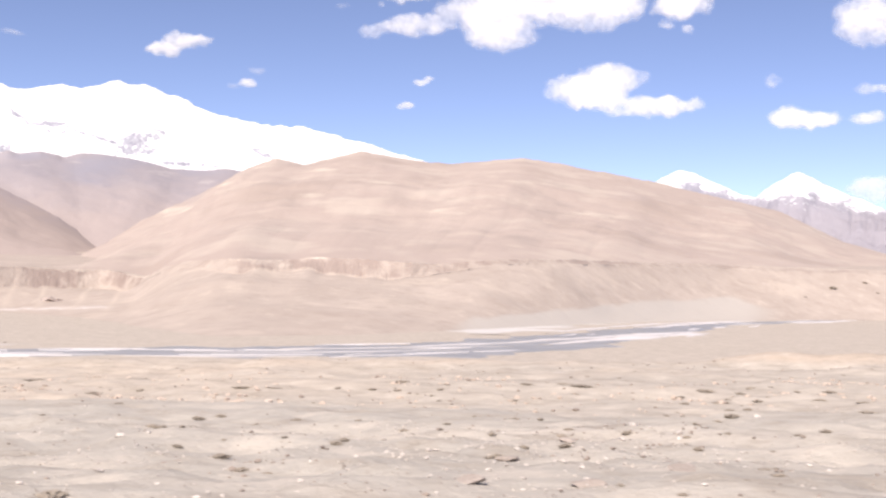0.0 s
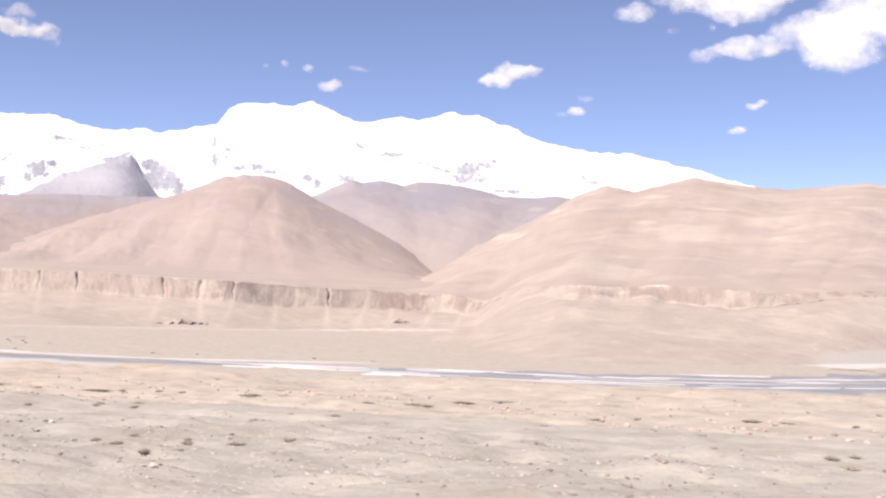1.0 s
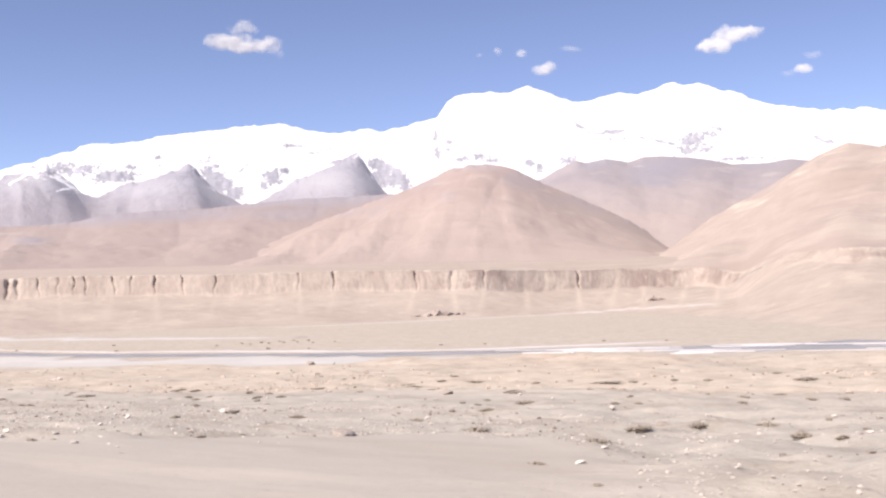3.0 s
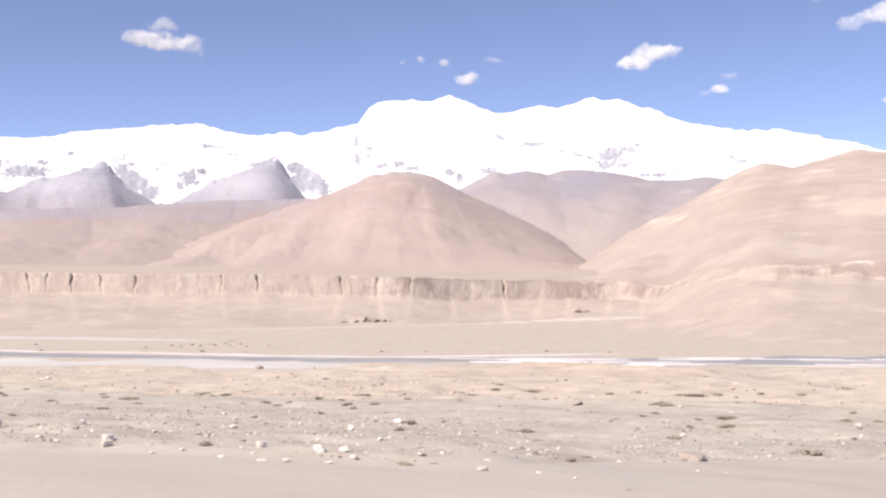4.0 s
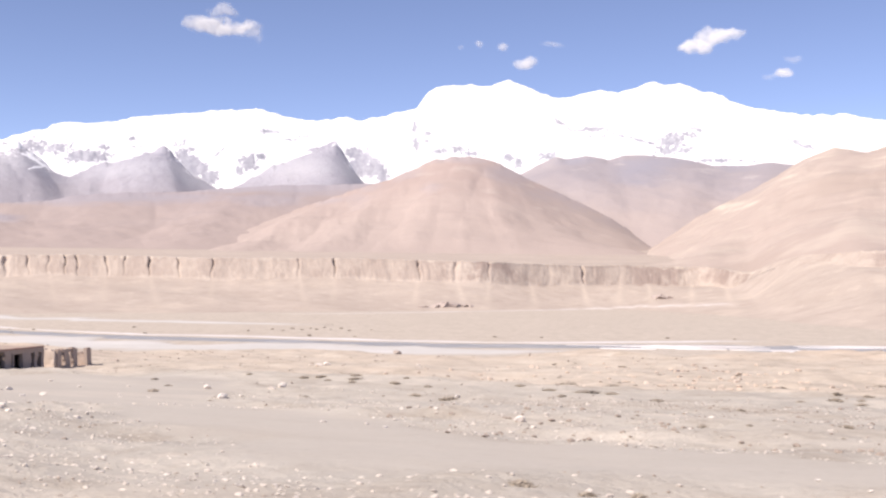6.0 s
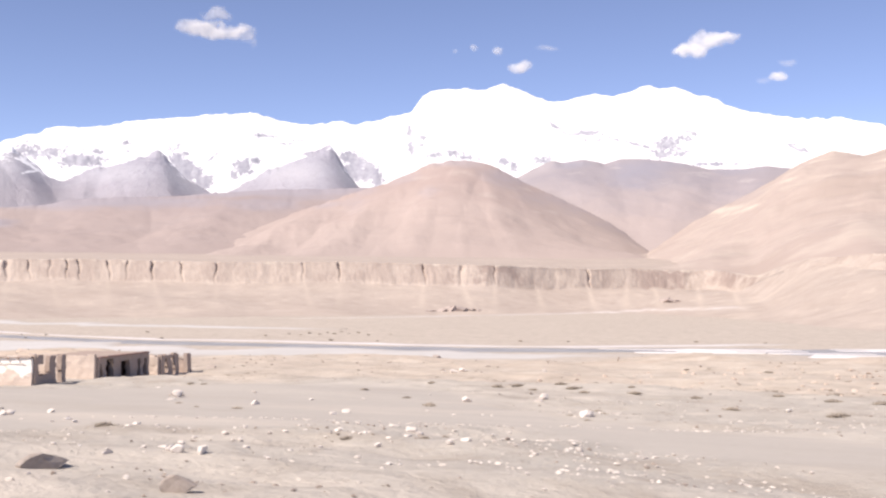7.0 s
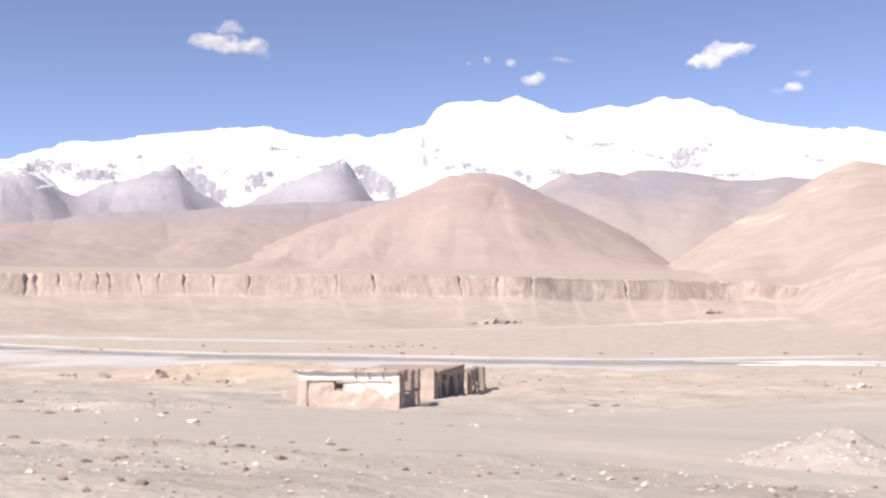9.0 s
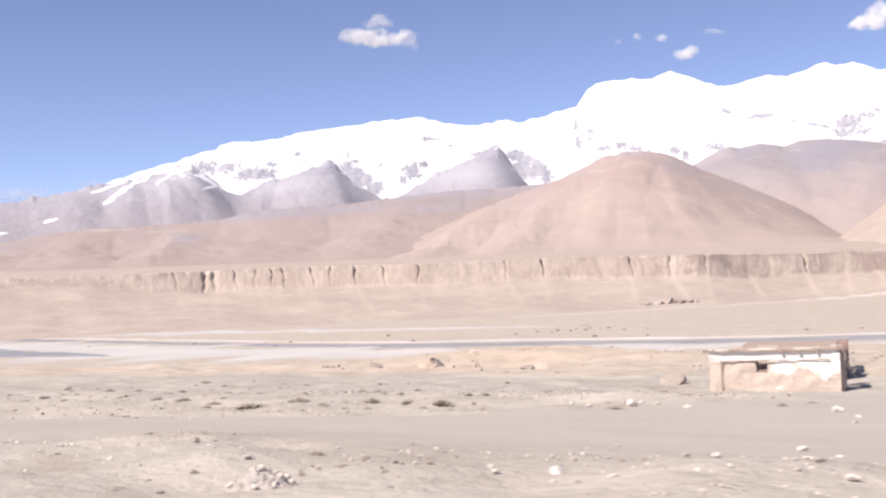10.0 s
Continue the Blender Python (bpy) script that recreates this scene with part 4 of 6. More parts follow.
for k in range(90):
    s = braid.uniform(0, 4.2) if k < 48 else braid.uniform(3.5, len(RIVER) - 1.02)
    i = int(s)
    (x0, y0, w0), (x1, y1, w1) = RIVER[i], RIVER[i + 1]
    run = np.array([x1 - x0, y1 - y0]) / math.hypot(x1 - x0, y1 - y0)
    c = np.array([x0, y0]) + (s - i) * np.array([x1 - x0, y1 - y0]) + np.array([-run[1], run[0]]) * braid.uniform(-0.46, 0.46) * w0
    half, wide = braid.uniform(8, 26) * (1 + 0.03 * max(0.0, c[1] - 700) / 10), braid.uniform(1.2, 3.6) * (1 + 0.03 * max(0.0, c[1] - 700) / 10)
    bend = np.array([-run[1], run[0]]) * braid.uniform(-3, 3)
    line = [(*(c - run * half), 0.4), (*(c - run * half * 0.4 + bend), wide), (*(c + run * half * 0.5 + bend), wide * 0.8), (*(c + run * half), 0.3)]
    ribbon("gravel_bar", line, PLAIN + 0.27 + 0.002 * k, GRAVEL, "pale dry gravel bar beside the river", "gravel bar", 300 + 2 * k, ragged=0.8, across=7, thin=0.35)

# ---- clouds ----
def ball(level):
    bm = bmesh.new()
    bmesh.ops.create_icosphere(bm, subdivisions=level, radius=1)
    v = np.array([p.co[:] for p in bm.verts])
    f = np.array([[p.index for p in q.verts] for q in bm.faces])
    bm.free()
    return v, f


def joined(name, blocks, material, values=None, key="vapour", even=True):
    """One mesh of many small closed pieces, each given as places and triangles."""
    places, faces, n = [], [], 0
    for v, f in blocks:
        places.append(v), faces.append(f + n)
        n += len(v)
    v, f = np.concatenate(places), np.concatenate(faces)
    me = bpy.data.meshes.new(name)
    me.vertices.add(len(v))
    me.vertices.foreach_set("co", v.astype(np.float32).ravel())
    me.loops.add(f.size)
    me.loops.foreach_set("vertex_index", f.ravel().astype(np.int32))
    me.polygons.add(len(f))
    me.polygons.foreach_set("loop_start", np.arange(0, f.size, 3, dtype=np.int32))
    me.polygons.foreach_set("use_smooth", np.full(len(f), even))
    if values is not None:
        me.attributes.new(key, "FLOAT", "POINT").data.foreach_set("value", np.repeat(values, [len(b[0]) for b in blocks]).astype(np.float32))
    me.update(calc_edges=True)
    me.materials.append(material)
    return new(name, me)


BALL2, BALL3 = ball(2), ball(3)
rng = np.random.default_rng(7)


def cloud(lobes):
    """A fair-weather cloud, billowed and thinning out to its rim; lobes of (bearing, height, width, depth, density), 4.8 km off."""
    w0, w1 = min(q[0] - q[2] / 127 - 0.3 for q in lobes), max(q[0] + q[2] / 127 + 0.3 for q in lobes)
    h0, h1 = min(q[1] - q[3] * 0.66 - 22 for q in lobes), max(q[1] + q[3] * 0.66 + 22 for q in lobes)
    seed = int(abs(lobes[0][0] * 37 + lobes[0][1])) % 997
    n, m = int(np.clip((w1 - w0) * 84 / 5, 24, 190)), int(np.clip((h1 - h0) / 4, 18, 90))
    a, z = np.meshgrid(np.linspace(w0, w1, n), np.linspace(h0, h1, m))
    wob_a, wob_z = 0.22 * fbm(a * 1.7, z / 50, 4, seed), 16 * fbm(a * 1.7 + 40, z / 50, 4, seed + 1)
    size = min(1.0, (h1 - h0 - 20) / 120)
    dens, bulge = 0 * a, 0 * a
    for az0, z0, w, h, d in lobes:
        q = 1 - ((a + wob_a * size - az0) * 84 / (w * 0.66)) ** 2 - ((z + wob_z * size - z0) / (h * 0.66)) ** 2
        dens = dens + np.clip(q, 0, 1) ** 1.25 * d * 1.05
        bulge = np.maximum(bulge, np.clip(q, 0, 1) * h * 0.07)
    dens = np.minimum(dens, 1.1)
    billow = bulge * (1 + 0.25 * fbm(a * 2.0, z / 42, 3, seed + 2))
    x, y = polar(a, 4800 - billow)
    ob = sheet("cloud", x, y, z, CLOUD, {"vapour": dens})
    ob.visible_shadow = False
    thin = max(q[4] for q in lobes) < 0.55
    return tagged(ob, "faint wisp of thin white cloud in the blue sky" if thin else "bright white fair-weather cloud in the blue sky", "cloud", kind="structure")


cloud([(2.85, 1269, 505, 199, 1.0), (5.93, 1172, 398, 146, 1.0), (9.85, 1112, 266, 80, 0.8), (5.61, 1077, 266, 133, 1.0), (1.34, 1182, 398, 159, 1.0), (-0.44, 1213, 186, 93, 0.8), (11.77, 1086, 133, 53, 0.3)])
cloud([(12.45, 1347, 292, 146, 1.0), (10.19, 1290, 266, 133, 1.0), (8.45, 1368, 292, 133, 1.0), (15.34, 1267, 159, 73, 0.5)])
cloud([(1.35, 840, 292, 120, 1.0), (0.02, 889, 252, 106, 1.0), (0.46, 799, 212, 80, 0.7)])
cloud([(-2.29, 771, 319, 73, 1.0), (-0.41, 751, 133, 33, 0.3)])
cloud([(-3.62, 1233, 199, 173, 1.0), (-3.04, 1173, 159, 80, 0.8), (-4.47, 1317, 159, 133, 1.0), (-2.75, 1110, 80, 27, 0.3), (-3.67, 1085, 53, 40, 0.4)])
cloud([(9.45, 872, 70, 26, 0.7), (9.1, 890, 50, 24, 0.6)])
cloud([(10.29, 773, 66, 24, 0.55), (10.0, 778, 40, 16, 0.3)])
cloud([(13.47, 1185, 66, 33, 0.2), (11.49, 1195, 40, 24, 0.2)])
cloud([(-1.69, 1304, 80, 46, 0.5)])
cloud([(45.47, 1115, 108, 57, 0.6), (46.39, 1055, 152, 68, 1.0), (45.35, 1047, 179, 54, 1.0), (44.21, 1043, 108, 65, 0.5), (43.99, 1008, 54, 36, 0.2)])
cloud([(32.78, 994, 32, 25, 0.5)])
cloud([(33.68, 986, 25, 18, 0.2)])
cloud([(31.58, 983, 54, 39, 0.4)])
cloud([(30.42, 919, 99, 47, 0.9)])
cloud([(29.14, 993, 108, 25, 0.2)])
cloud([(21.00, 1014, 170, 61, 1.0), (22.02, 973, 144, 65, 1.0), (22.54, 966, 72, 36, 0.6), (20.09, 1016, 54, 36, 0.3)])
cloud([(18.07, 844, 61, 29, 0.8), (18.61, 834, 72, 25, 0.2)])
cloud([(17.62, 902, 81, 32, 0.2)])
cloud([(-12.06, 1089, 235, 188, 0.9)])
cloud([(-9.19, 705, 255, 70, 0.9), (-8.4, 722, 165, 66, 0.8), (-9.9, 700, 120, 50, 0.7)])
cloud([(-11.95, 700, 113, 42, 0.7)])
cloud([(-7.70, 860, 71, 47, 0.3)])
cloud([(-12.20, 817, 141, 42, 0.4)])
cloud([(-12.21, 423, 188, 94, 0.5)])
cloud([(62.57, 434, 235, 71, 0.4)])
cloud([(59.08, 468, 141, 33, 0.3)])


# ---- ruined barrack ----
CORNER = np.array([-211.6, 62.3])
ALONG, INWARD = np.array([-0.38, 0.925]), np.array([-0.925, -0.38])


def house(label):
    return tagged(new("ruined_house"), label, "ruin", group="ruined mud-brick houses")


def eroded_wall(parent, name, start, end, top, thick, material, holes=(), ragged=0.12, seed=0, label="", cell=0.16):
    """A mud wall between two places (along, inward), with openings (from, to, low, high) and a worn top; top is its height in metres over the foot."""
    a, b = (CORNER + ALONG * q[0] + INWARD * q[1] for q in (start, end))
    run = b - a
    length = float(np.hypot(*run))
    run = run / length
    across = np.array([-run[1], run[0]])
    base = min(float(ground_z(*(a + run * s))) for s in (0, length / 2, length)) - 0.35
    n, m = max(2, int(length / cell)), int((top + 0.35) / cell)
    ds, dz = length / n, (top + 0.35) / m
    fill = np.ones((n, m), bool)
    for i in range(n):
        s = (i + 0.5) * ds
        high = top + 0.35 - ragged * (1 + float(fbm(s * 0.9, seed * 3.1, 3, seed)))
        for j in range(m):
            z = (j + 0.5) * dz
            if z > high:
                fill[i, j] = False
            for s0, s1, z0, z1 in holes:
                wob = 0.10 * float(fbm(z * 2, s * 2, 2, seed + 5))
                if s0 + wob < s < s1 + wob and z0 < z - 0.35 < z1 + wob:
                    fill[i, j] = False
    bm, made = bmesh.new(), {}

    def vert(i, j, side):
        if (i, j, side) not in made:
            s, z = i * ds, j * dz
            j1, j2, j3 = (0.045 * float(fbm(s * 1.9 + 7 * q, z * 1.9, 3, seed + q)) for q in (1, 2, 3))
            worn = 0.05 * float(fbm(s * 0.6, z * 0.9 + side * 20, 3, seed + 8))
            p = a + run * (s + (j1 if 0 < i < n else 0)) + across * ((side - 0.5) * thick * (1 - 0.18 * z / (top + 0.35)) + worn + j3)
            made[i, j, side] = bm.verts.new((p[0], p[1], base + z + (j2 if j else 0)))
        return made[i, j, side]
    for i in range(n):
        for j in range(m):
            if not fill[i, j]:
                continue
            bm.faces.new([vert(i, j, 0), vert(i + 1, j, 0), vert(i + 1, j + 1, 0), vert(i, j + 1, 0)])
            bm.faces.new([vert(i, j, 1), vert(i, j + 1, 1), vert(i + 1, j + 1, 1), vert(i + 1, j, 1)])
            for di, dj, e in ((-1, 0, ((i, j + 1), (i, j))), (1, 0, ((i + 1, j), (i + 1, j + 1))), (0, -1, ((i, j), (i + 1, j))), (0, 1, ((i + 1, j + 1), (i, j + 1)))):
                ii, jj = i + di, j + dj
                if not (0 <= ii < n and 0 <= jj < m and fill[ii, jj]):
                    p, q = e
                    bm.faces.new([vert(*p, 1), vert(*q, 1), vert(*q, 0), vert(*p, 0)])
    bmesh.ops.recalc_face_normals(bm, faces=bm.faces)
    return part(name, bm, material, parent, label)


def beam(parent, name, start, end, low, high, thick, out, material, seed):
    """A worn horizontal moulding or post on a wall's face; out: how far its middle stands off the wall's line."""
    a, b = (CORNER + ALONG * q[0] + INWARD * q[1] for q in (start, end))
    run = b - a
    length = float(np.hypot(*run))
    run = run / length
    across = np.array([-run[1], run[0]])
    base = min(float(ground_z(*(a + run * s))) for s in (0, length / 2, length))
    bm = bmesh.new()
    rings = []
    for s in np.linspace(0, length, max(4, int(length / 0.25))):
        wob = [0.025 * float(fbm(s * 2, k * 5.0, 3, seed + k)) for k in range(4)]
        c = a + run * s + across * out
        ring = []
        for (o, z), wv in zip(((-0.5, low), (0.5, low), (0.5, high), (-0.5, high)), wob):
            p = c + across * (o * thick + wv)
            ring.append(bm.verts.new((p[0], p[1], base + z + wv)))
        rings.append(ring)
    for r, q in zip(rings, rings[1:]):
        for k in range(4):
            bm.faces.new([r[k], r[(k + 1) % 4], q[(k + 1) % 4], q[k]])
    bm.faces.new(rings[0][::-1]), bm.faces.new(rings[-1])
    bmesh.ops.recalc_face_normals(bm, faces=bm.faces)
    return part(name, bm, material, parent)


ruin = house("roofless mud-brick house with a patchy whitewashed gable wall")
eroded_wall(ruin, "gable_wall", (0, 0.0), (0, 7.1), 2.62, 0.42, WHITEWASH, holes=((3.85, 4.5, 1.3, 1.85),), ragged=0.05, seed=301, label="peeling whitewashed end wall with a small square hole")
beam(ruin, "cornice", (0, -0.05), (0, 7.4), 2.54, 2.64, 0.58, 0.03, MUD_SHADED, 311)
beam(ruin, "moulding", (0, 0.55), (0, 6.4), 1.96, 2.0, 0.05, 0.235, MUD_SHADED, 315)
beam(ruin, "pilaster", (0, 6.35), (0, 6.47), -0.2, 1.96, 0.05, 0.235, MUD_SHADED, 317)
# added wall, there only to darken the hole in the gable
eroded_wall(ruin, "hole_backing", (0.75, 3.3), (0.75, 5.1), 2.2, 0.3, MUD_SHADED, ragged=0.2, seed=309, label="mud wall added behind the hole to keep it dark")
beam(ruin, "rubble_fill", (0, 3.8), (0, 4.4), 1.25, 1.5, 0.25, -0.02, STONE_DARK, 319)
for s in (0.29, 1.25, 2.2):
    beam(ruin, "rafter_end", (0, 0.85 + s), (0, 0.97 + s), 2.32, 2.46, 0.30, 0.24, MUD_SHADED, int(320 + s * 10))
eroded_wall(ruin, "side_wall", (0.1, 0.0), (5.1, 0.0), 2.65, 0.45, MUD_SHADED, holes=((0.5, 1.25, 0.85, 1.85), (1.25, 2.35, 0.95, 3.0), (3.3, 4.3, -0.4, 3.0)), ragged=0.15, seed=303, label="broken shaded side wall with gaps")
eroded_wall(ruin, "inner_wall", (2.9, 0.3), (2.9, 3.2), 1.9, 0.4, MUD_SUNLIT, ragged=0.35, seed=305, label="broken stub of an inner wall")
eroded_wall(ruin, "rear_wall", (0.3, 6.8), (6.5, 6.8), 1.9, 0.42, MUD_SHADED, ragged=0.4, seed=307, label="crumbled rear wall")
ruin = house("flat-roofed mud-brick house with dark doorways in its shaded side")
eroded_wall(ruin, "front_wall", (10.8, 0.0), (10.8, 6.8), 2.4, 0.45, MUD_SUNLIT, ragged=0.08, seed=331, label="sunlit bare mud end wall")
eroded_wall(ruin, "side_wall", (11.0, 0.0), (21.6, 0.0), 2.55, 0.48, MUD_SHADED,
            holes=((0.35, 0.85, 0.15, 1.75), (1.6, 2.9, 0.1, 2.2), (4.2, 6.4, -0.4, 1.95), (8.0, 8.7, 0.2, 1.95), (9.4, 10.1, 0.2, 1.95)), ragged=0.08, seed=333, label="shaded side wall with doorways")
beam(ruin, "coping", (11.0, 0.0), (21.6, 0.0), 2.40, 2.54, 0.62, 0.0, COPING, 335)
eroded_wall(ruin, "rear_wall", (11.0, 6.8), (21.4, 6.8), 2.4, 0.45, MUD_SHADED, ragged=0.1, seed=337)
eroded_wall(ruin, "end_wall", (21.6, 0.3), (21.6, 6.8), 2.4, 0.45, MUD_SHADED, ragged=0.12, seed=339)
eroded_wall(ruin, "inner_wall", (16.4, 0.3), (16.4, 6.6), 2.2, 0.4, MUD_SHADED, ragged=0.1, seed=341)
beam(ruin, "roof", (11.0, 3.6), (21.5, 3.6), 2.28, 2.42, 6.4, 0.0, MUD_SHADED, 343)
ruin = house("smallest crumbling mud-brick house of the row")
eroded_wall(ruin, "front_wall", (24.3, 0.0), (24.3, 5.8), 2.3, 0.45, MUD_SUNLIT, ragged=0.2, seed=351, label="sunlit bare mud end wall")
eroded_wall(ruin, "side_wall", (24.5, 0.0), (28.9, 0.0), 2.5, 0.48, MUD_SHADED, holes=((0.9, 1.5, 0.3, 1.8), (2.6, 3.4, -0.4, 1.9)), ragged=0.2, seed=353, label="shaded side wall with two openings")
eroded_wall(ruin, "end_wall", (28.9, 0.3), (28.9, 5.6), 2.2, 0.45, MUD_SHADED, ragged=0.3, seed=355)
eroded_wall(ruin, "pier", (31.1, 0.0), (32.2, 0.0), 2.5, 0.5, MUD_SHADED, ragged=0.25, seed=357, label="lone standing wall pier")
eroded_wall(ruin, "far_wall", (32.1, 0.3), (32.1, 2.6), 1.9, 0.45, MUD_SHADED, ragged=0.35, seed=359)


# ---- stones, shrubs and heaps ----
def rock_mesh(name, material, seed, flat=0.7, jag=0.35, cut=0.26):
    """An angular stone about one metre across, sunk a little at the base."""
    v = BALL2[0].copy()
    for k in range(8):
        nrm = np.random.default_rng(seed * 31 + k).normal(size=3)
        nrm /= np.linalg.norm(nrm)
        d = v @ nrm
        v -= np.clip(d - (cut + 0.07 * k), 0, None)[:, None] * nrm * 0.98
    v = v / np.abs(v).max(0) * (1 + jag * 0.3 * fbm(v[:, 0] * 1.8 + seed, v[:, 1] * 1.8 + v[:, 2], 3, seed)[:, None])
    v = v * np.array([0.5, 0.42, 0.5 * flat])
    ob = joined(name, [(v, BALL2[1])], material, even=False)
    me = ob.data
    bpy.data.objects.remove(ob)
    return me


PALE = [rock_mesh("stone", STONE, k, 0.8, 0.45, 0.33) for k in range(5)]
BROWN = [rock_mesh("boulder", BOULDER, 20 + k, 0.75, 0.35, 0.36) for k in range(4)]


def put(name, me, x, y, size, label, category, group="", sink=0.12, tall=1.0, turn=None, z=None):
    ob = new(name, me)
    g = float(ground_z(x, y)) if z is None else z
    turn = rng.uniform(0, 360) if turn is None else turn
    ob.matrix_world = pose(x, y, g + size * (0.30 - sink) * tall, 0, 0, turn) @ Matrix.Diagonal((size, size * rng.uniform(0.8, 1.1), size * tall, 1))
    return tagged(ob, label, category, group)


# the larger pale stones along the track
for x, y, s in ((-96.4, 22.1, 0.52), (-89.5, 22.7, 0.55), (-89.0, 23.0, 0.36), (-91.5, 22.8, 0.38), (-110.4, 29.0, 0.8), (-110.9, 28.5, 0.34), (-104.2, 28.0, 0.38), (-108.3, 27.6, 0.32), (-128.0, 32.5, 0.45), (-108.3, 31.5, 0.45),
                (-146.7, 37.7, 0.72), (-158.8, 48.6, 0.6), (-144.7, 15.9, 0.36), (-144.3, 15.7, 0.34), (-143.8, 15.9, 0.38), (-145.7, 15.2, 0.34), (-172.6, 42.3, 0.85), (-163.7, 38.6, 0.6), (-156.7, 52.7, 0.6), (-152.9, 14.2, 0.5),
                (-153.3, 16.7, 0.42), (-161.9, 24.3, 0.5), (-159.3, 15.8, 0.4), (-197.3, 28.6, 0.45), (-205, 31, 0.45), (-194.7, 13.1, 0.32), (-97.5, 34.8, 0.5), (-102.7, 45.6, 0.6), (-62.5, 47.2, 0.45), (2.1, 51.0, 0.55), (0.1, 56.6, 0.5), (7.4, 70.2, 0.5)):
    put("boulder", PALE[int(rng.integers(5))], x, y, s * 0.82, "pale angular boulder lying beside the gravel track", "boulder", "pale boulders by the track")
for x, y, s in ((-157.0, 53.2, 0.75), (-147.8, 27.6, 0.45), (-146.0, 25.9, 0.4), (-145.4, 25.4, 0.38), (-147.4, 24.4, 0.3), (-143.1, 24.1, 0.34), (-143.2, 23.5, 0.3), (-155.1, 34.4, 0.5), (-149.1, 21.9, 0.25), (-146.6, 18.0, 0.22),
                (-152.6, 14.0, 0.5), (-153.4, 16.9, 0.36), (-162.0, 24.7, 0.5), (-163.4, 27.4, 0.5), (-165.5, 26.0, 0.25), (-165.3, 27.0, 0.22), (-158.9, 16.3, 0.4), (-154.0, 23.2, 0.35), (-157.4, 23.4, 0.36)):
    put("boulder", PALE[int(rng.integers(5))], x, y, s * 0.82, "pale angular boulder lying beside the gravel track", "boulder", "pale boulders by the track", tall=0.8)
# the flat ones near x = 0 stand in for dark eroded bank edges
for x, y, s, tall in ((-109.8, 28.8, 0.85, 0.4), (-105.4, 70.8, 1.3, 0.5), (-99.4, 70.9, 1.6, 0.25), (-76.5, 47.8, 0.8, 0.8), (-3.8, 28.4, 0.8, 0.4), (-1.0, 29.0, 0.9, 0.35), (1.2, 37.3, 1.1, 0.3), (-4.0, 39.1, 1.0, 0.3), (3.2, 38.7, 1.0, 0.3), (-2.5, 45.1, 0.9, 0.35), (1.5, 33.0, 1.1, 0.3), (-144.8, 13.0, 0.95, 0.55), (-140.2, 11.9, 0.55, 0.9), (-174.1, 43.3, 0.5, 0.4), (-173.5, 43.2, 0.7, 0.4), (-224.9, 66.7, 1.9, 0.85), (-252.5, 86.5, 1.6, 0.5),
                      (-226.2, 97.8, 1.2, 0.7), (-332, 300, 3.2, 0.75), (-84.5, 35.0, 1.2, 0.45)):
    put("boulder", BROWN[int(rng.integers(4))], x, y, s, "weathered brown boulder on the sandy bench", "boulder", "brown boulders", tall=tall)

CLAY = [rock_mesh("clod", PEACH, 40 + k, 0.75, 0.5) for k in range(3)]
for x, y, s, tall in ((-276.1, 99.5, 2.6, 1.1), (-275.0, 99.2, 1.7, 0.8), (-277.8, 99.0, 1.5, 0.7), (-279.5, 110.5, 2.6, 0.35), (-263.4, 92.1, 1.7, 1.2), (-254.5, 91.3, 1.8, 0.6), (-272.0, 98.0, 1.2, 0.5)):
    put("clod", CLAY[int(rng.integers(3))], x, y, s, "crumbling peach clay block on the earth mound", "clod", "clay blocks on the mound", tall=tall, sink=0.2)
for x, y, s in ((-282.0, 95.9, 2.0), (-293.7, 98.7, 0.9), (-292.4, 98.2, 0.7), (-295.0, 99.4, 0.8), (-291.5, 97.4, 0.6), (-296.2, 100.2, 0.6), (-293.0, 100.0, 0.7), (-258.0, 86.0, 1.1)):
    put("boulder", BROWN[int(rng.integers(4))], x, y, s, "weathered brown boulder on the sandy bench", "boulder", "brown boulders", tall=0.85)

# outcrops at the foot of the terrace
def on_terrace(a0, rise):
    """The place on the terrace's slope at a bearing that is seen at the slope rise from the road."""
    i = int(np.argmin(np.abs(az - a0)))
    for r0 in np.arange(tr[0, i], tr[-1, i], 2.0):
        z0 = float(np.interp(r0, tr[:, i], tz[:, i]))
        if z0 / r0 > rise:
            return (*polar(a0, r0), z0)
    return (*polar(a0, tr[20, i]), float(tz[20, i]))


CRAG = [rock_mesh("outcrop", OUTCROP, 60 + k, 0.75, 0.6) for k in range(3)]
for a0, rise, s, tall in ((24.5, -0.0122, 17, 0.95), (24.2, -0.0122, 19, 0.6), (23.9, -0.0123, 14, 0.5), (35.5, -0.0206, 13, 0.5), (35.2, -0.0200, 20, 0.7), (34.95, -0.0203, 17, 0.65), (34.7, -0.0200, 20, 0.5), (34.4, -0.0202, 17, 0.42),
                          (34.1, -0.0200, 15, 0.36), (35.0, -0.0196, 14, 0.6), (35.85, -0.0209, 9, 0.4), (36.1, -0.0212, 7, 0.4), (33.8, -0.0201, 11, 0.36)):
    x, y, z = on_terrace(a0, rise)
    put("outcrop", CRAG[int(rng.integers(3))], x, y, s, "dark brown rock outcrop at the foot of the terrace", "outcrop", "outcrops", tall=tall * 1.25, sink=0.33, z=z)


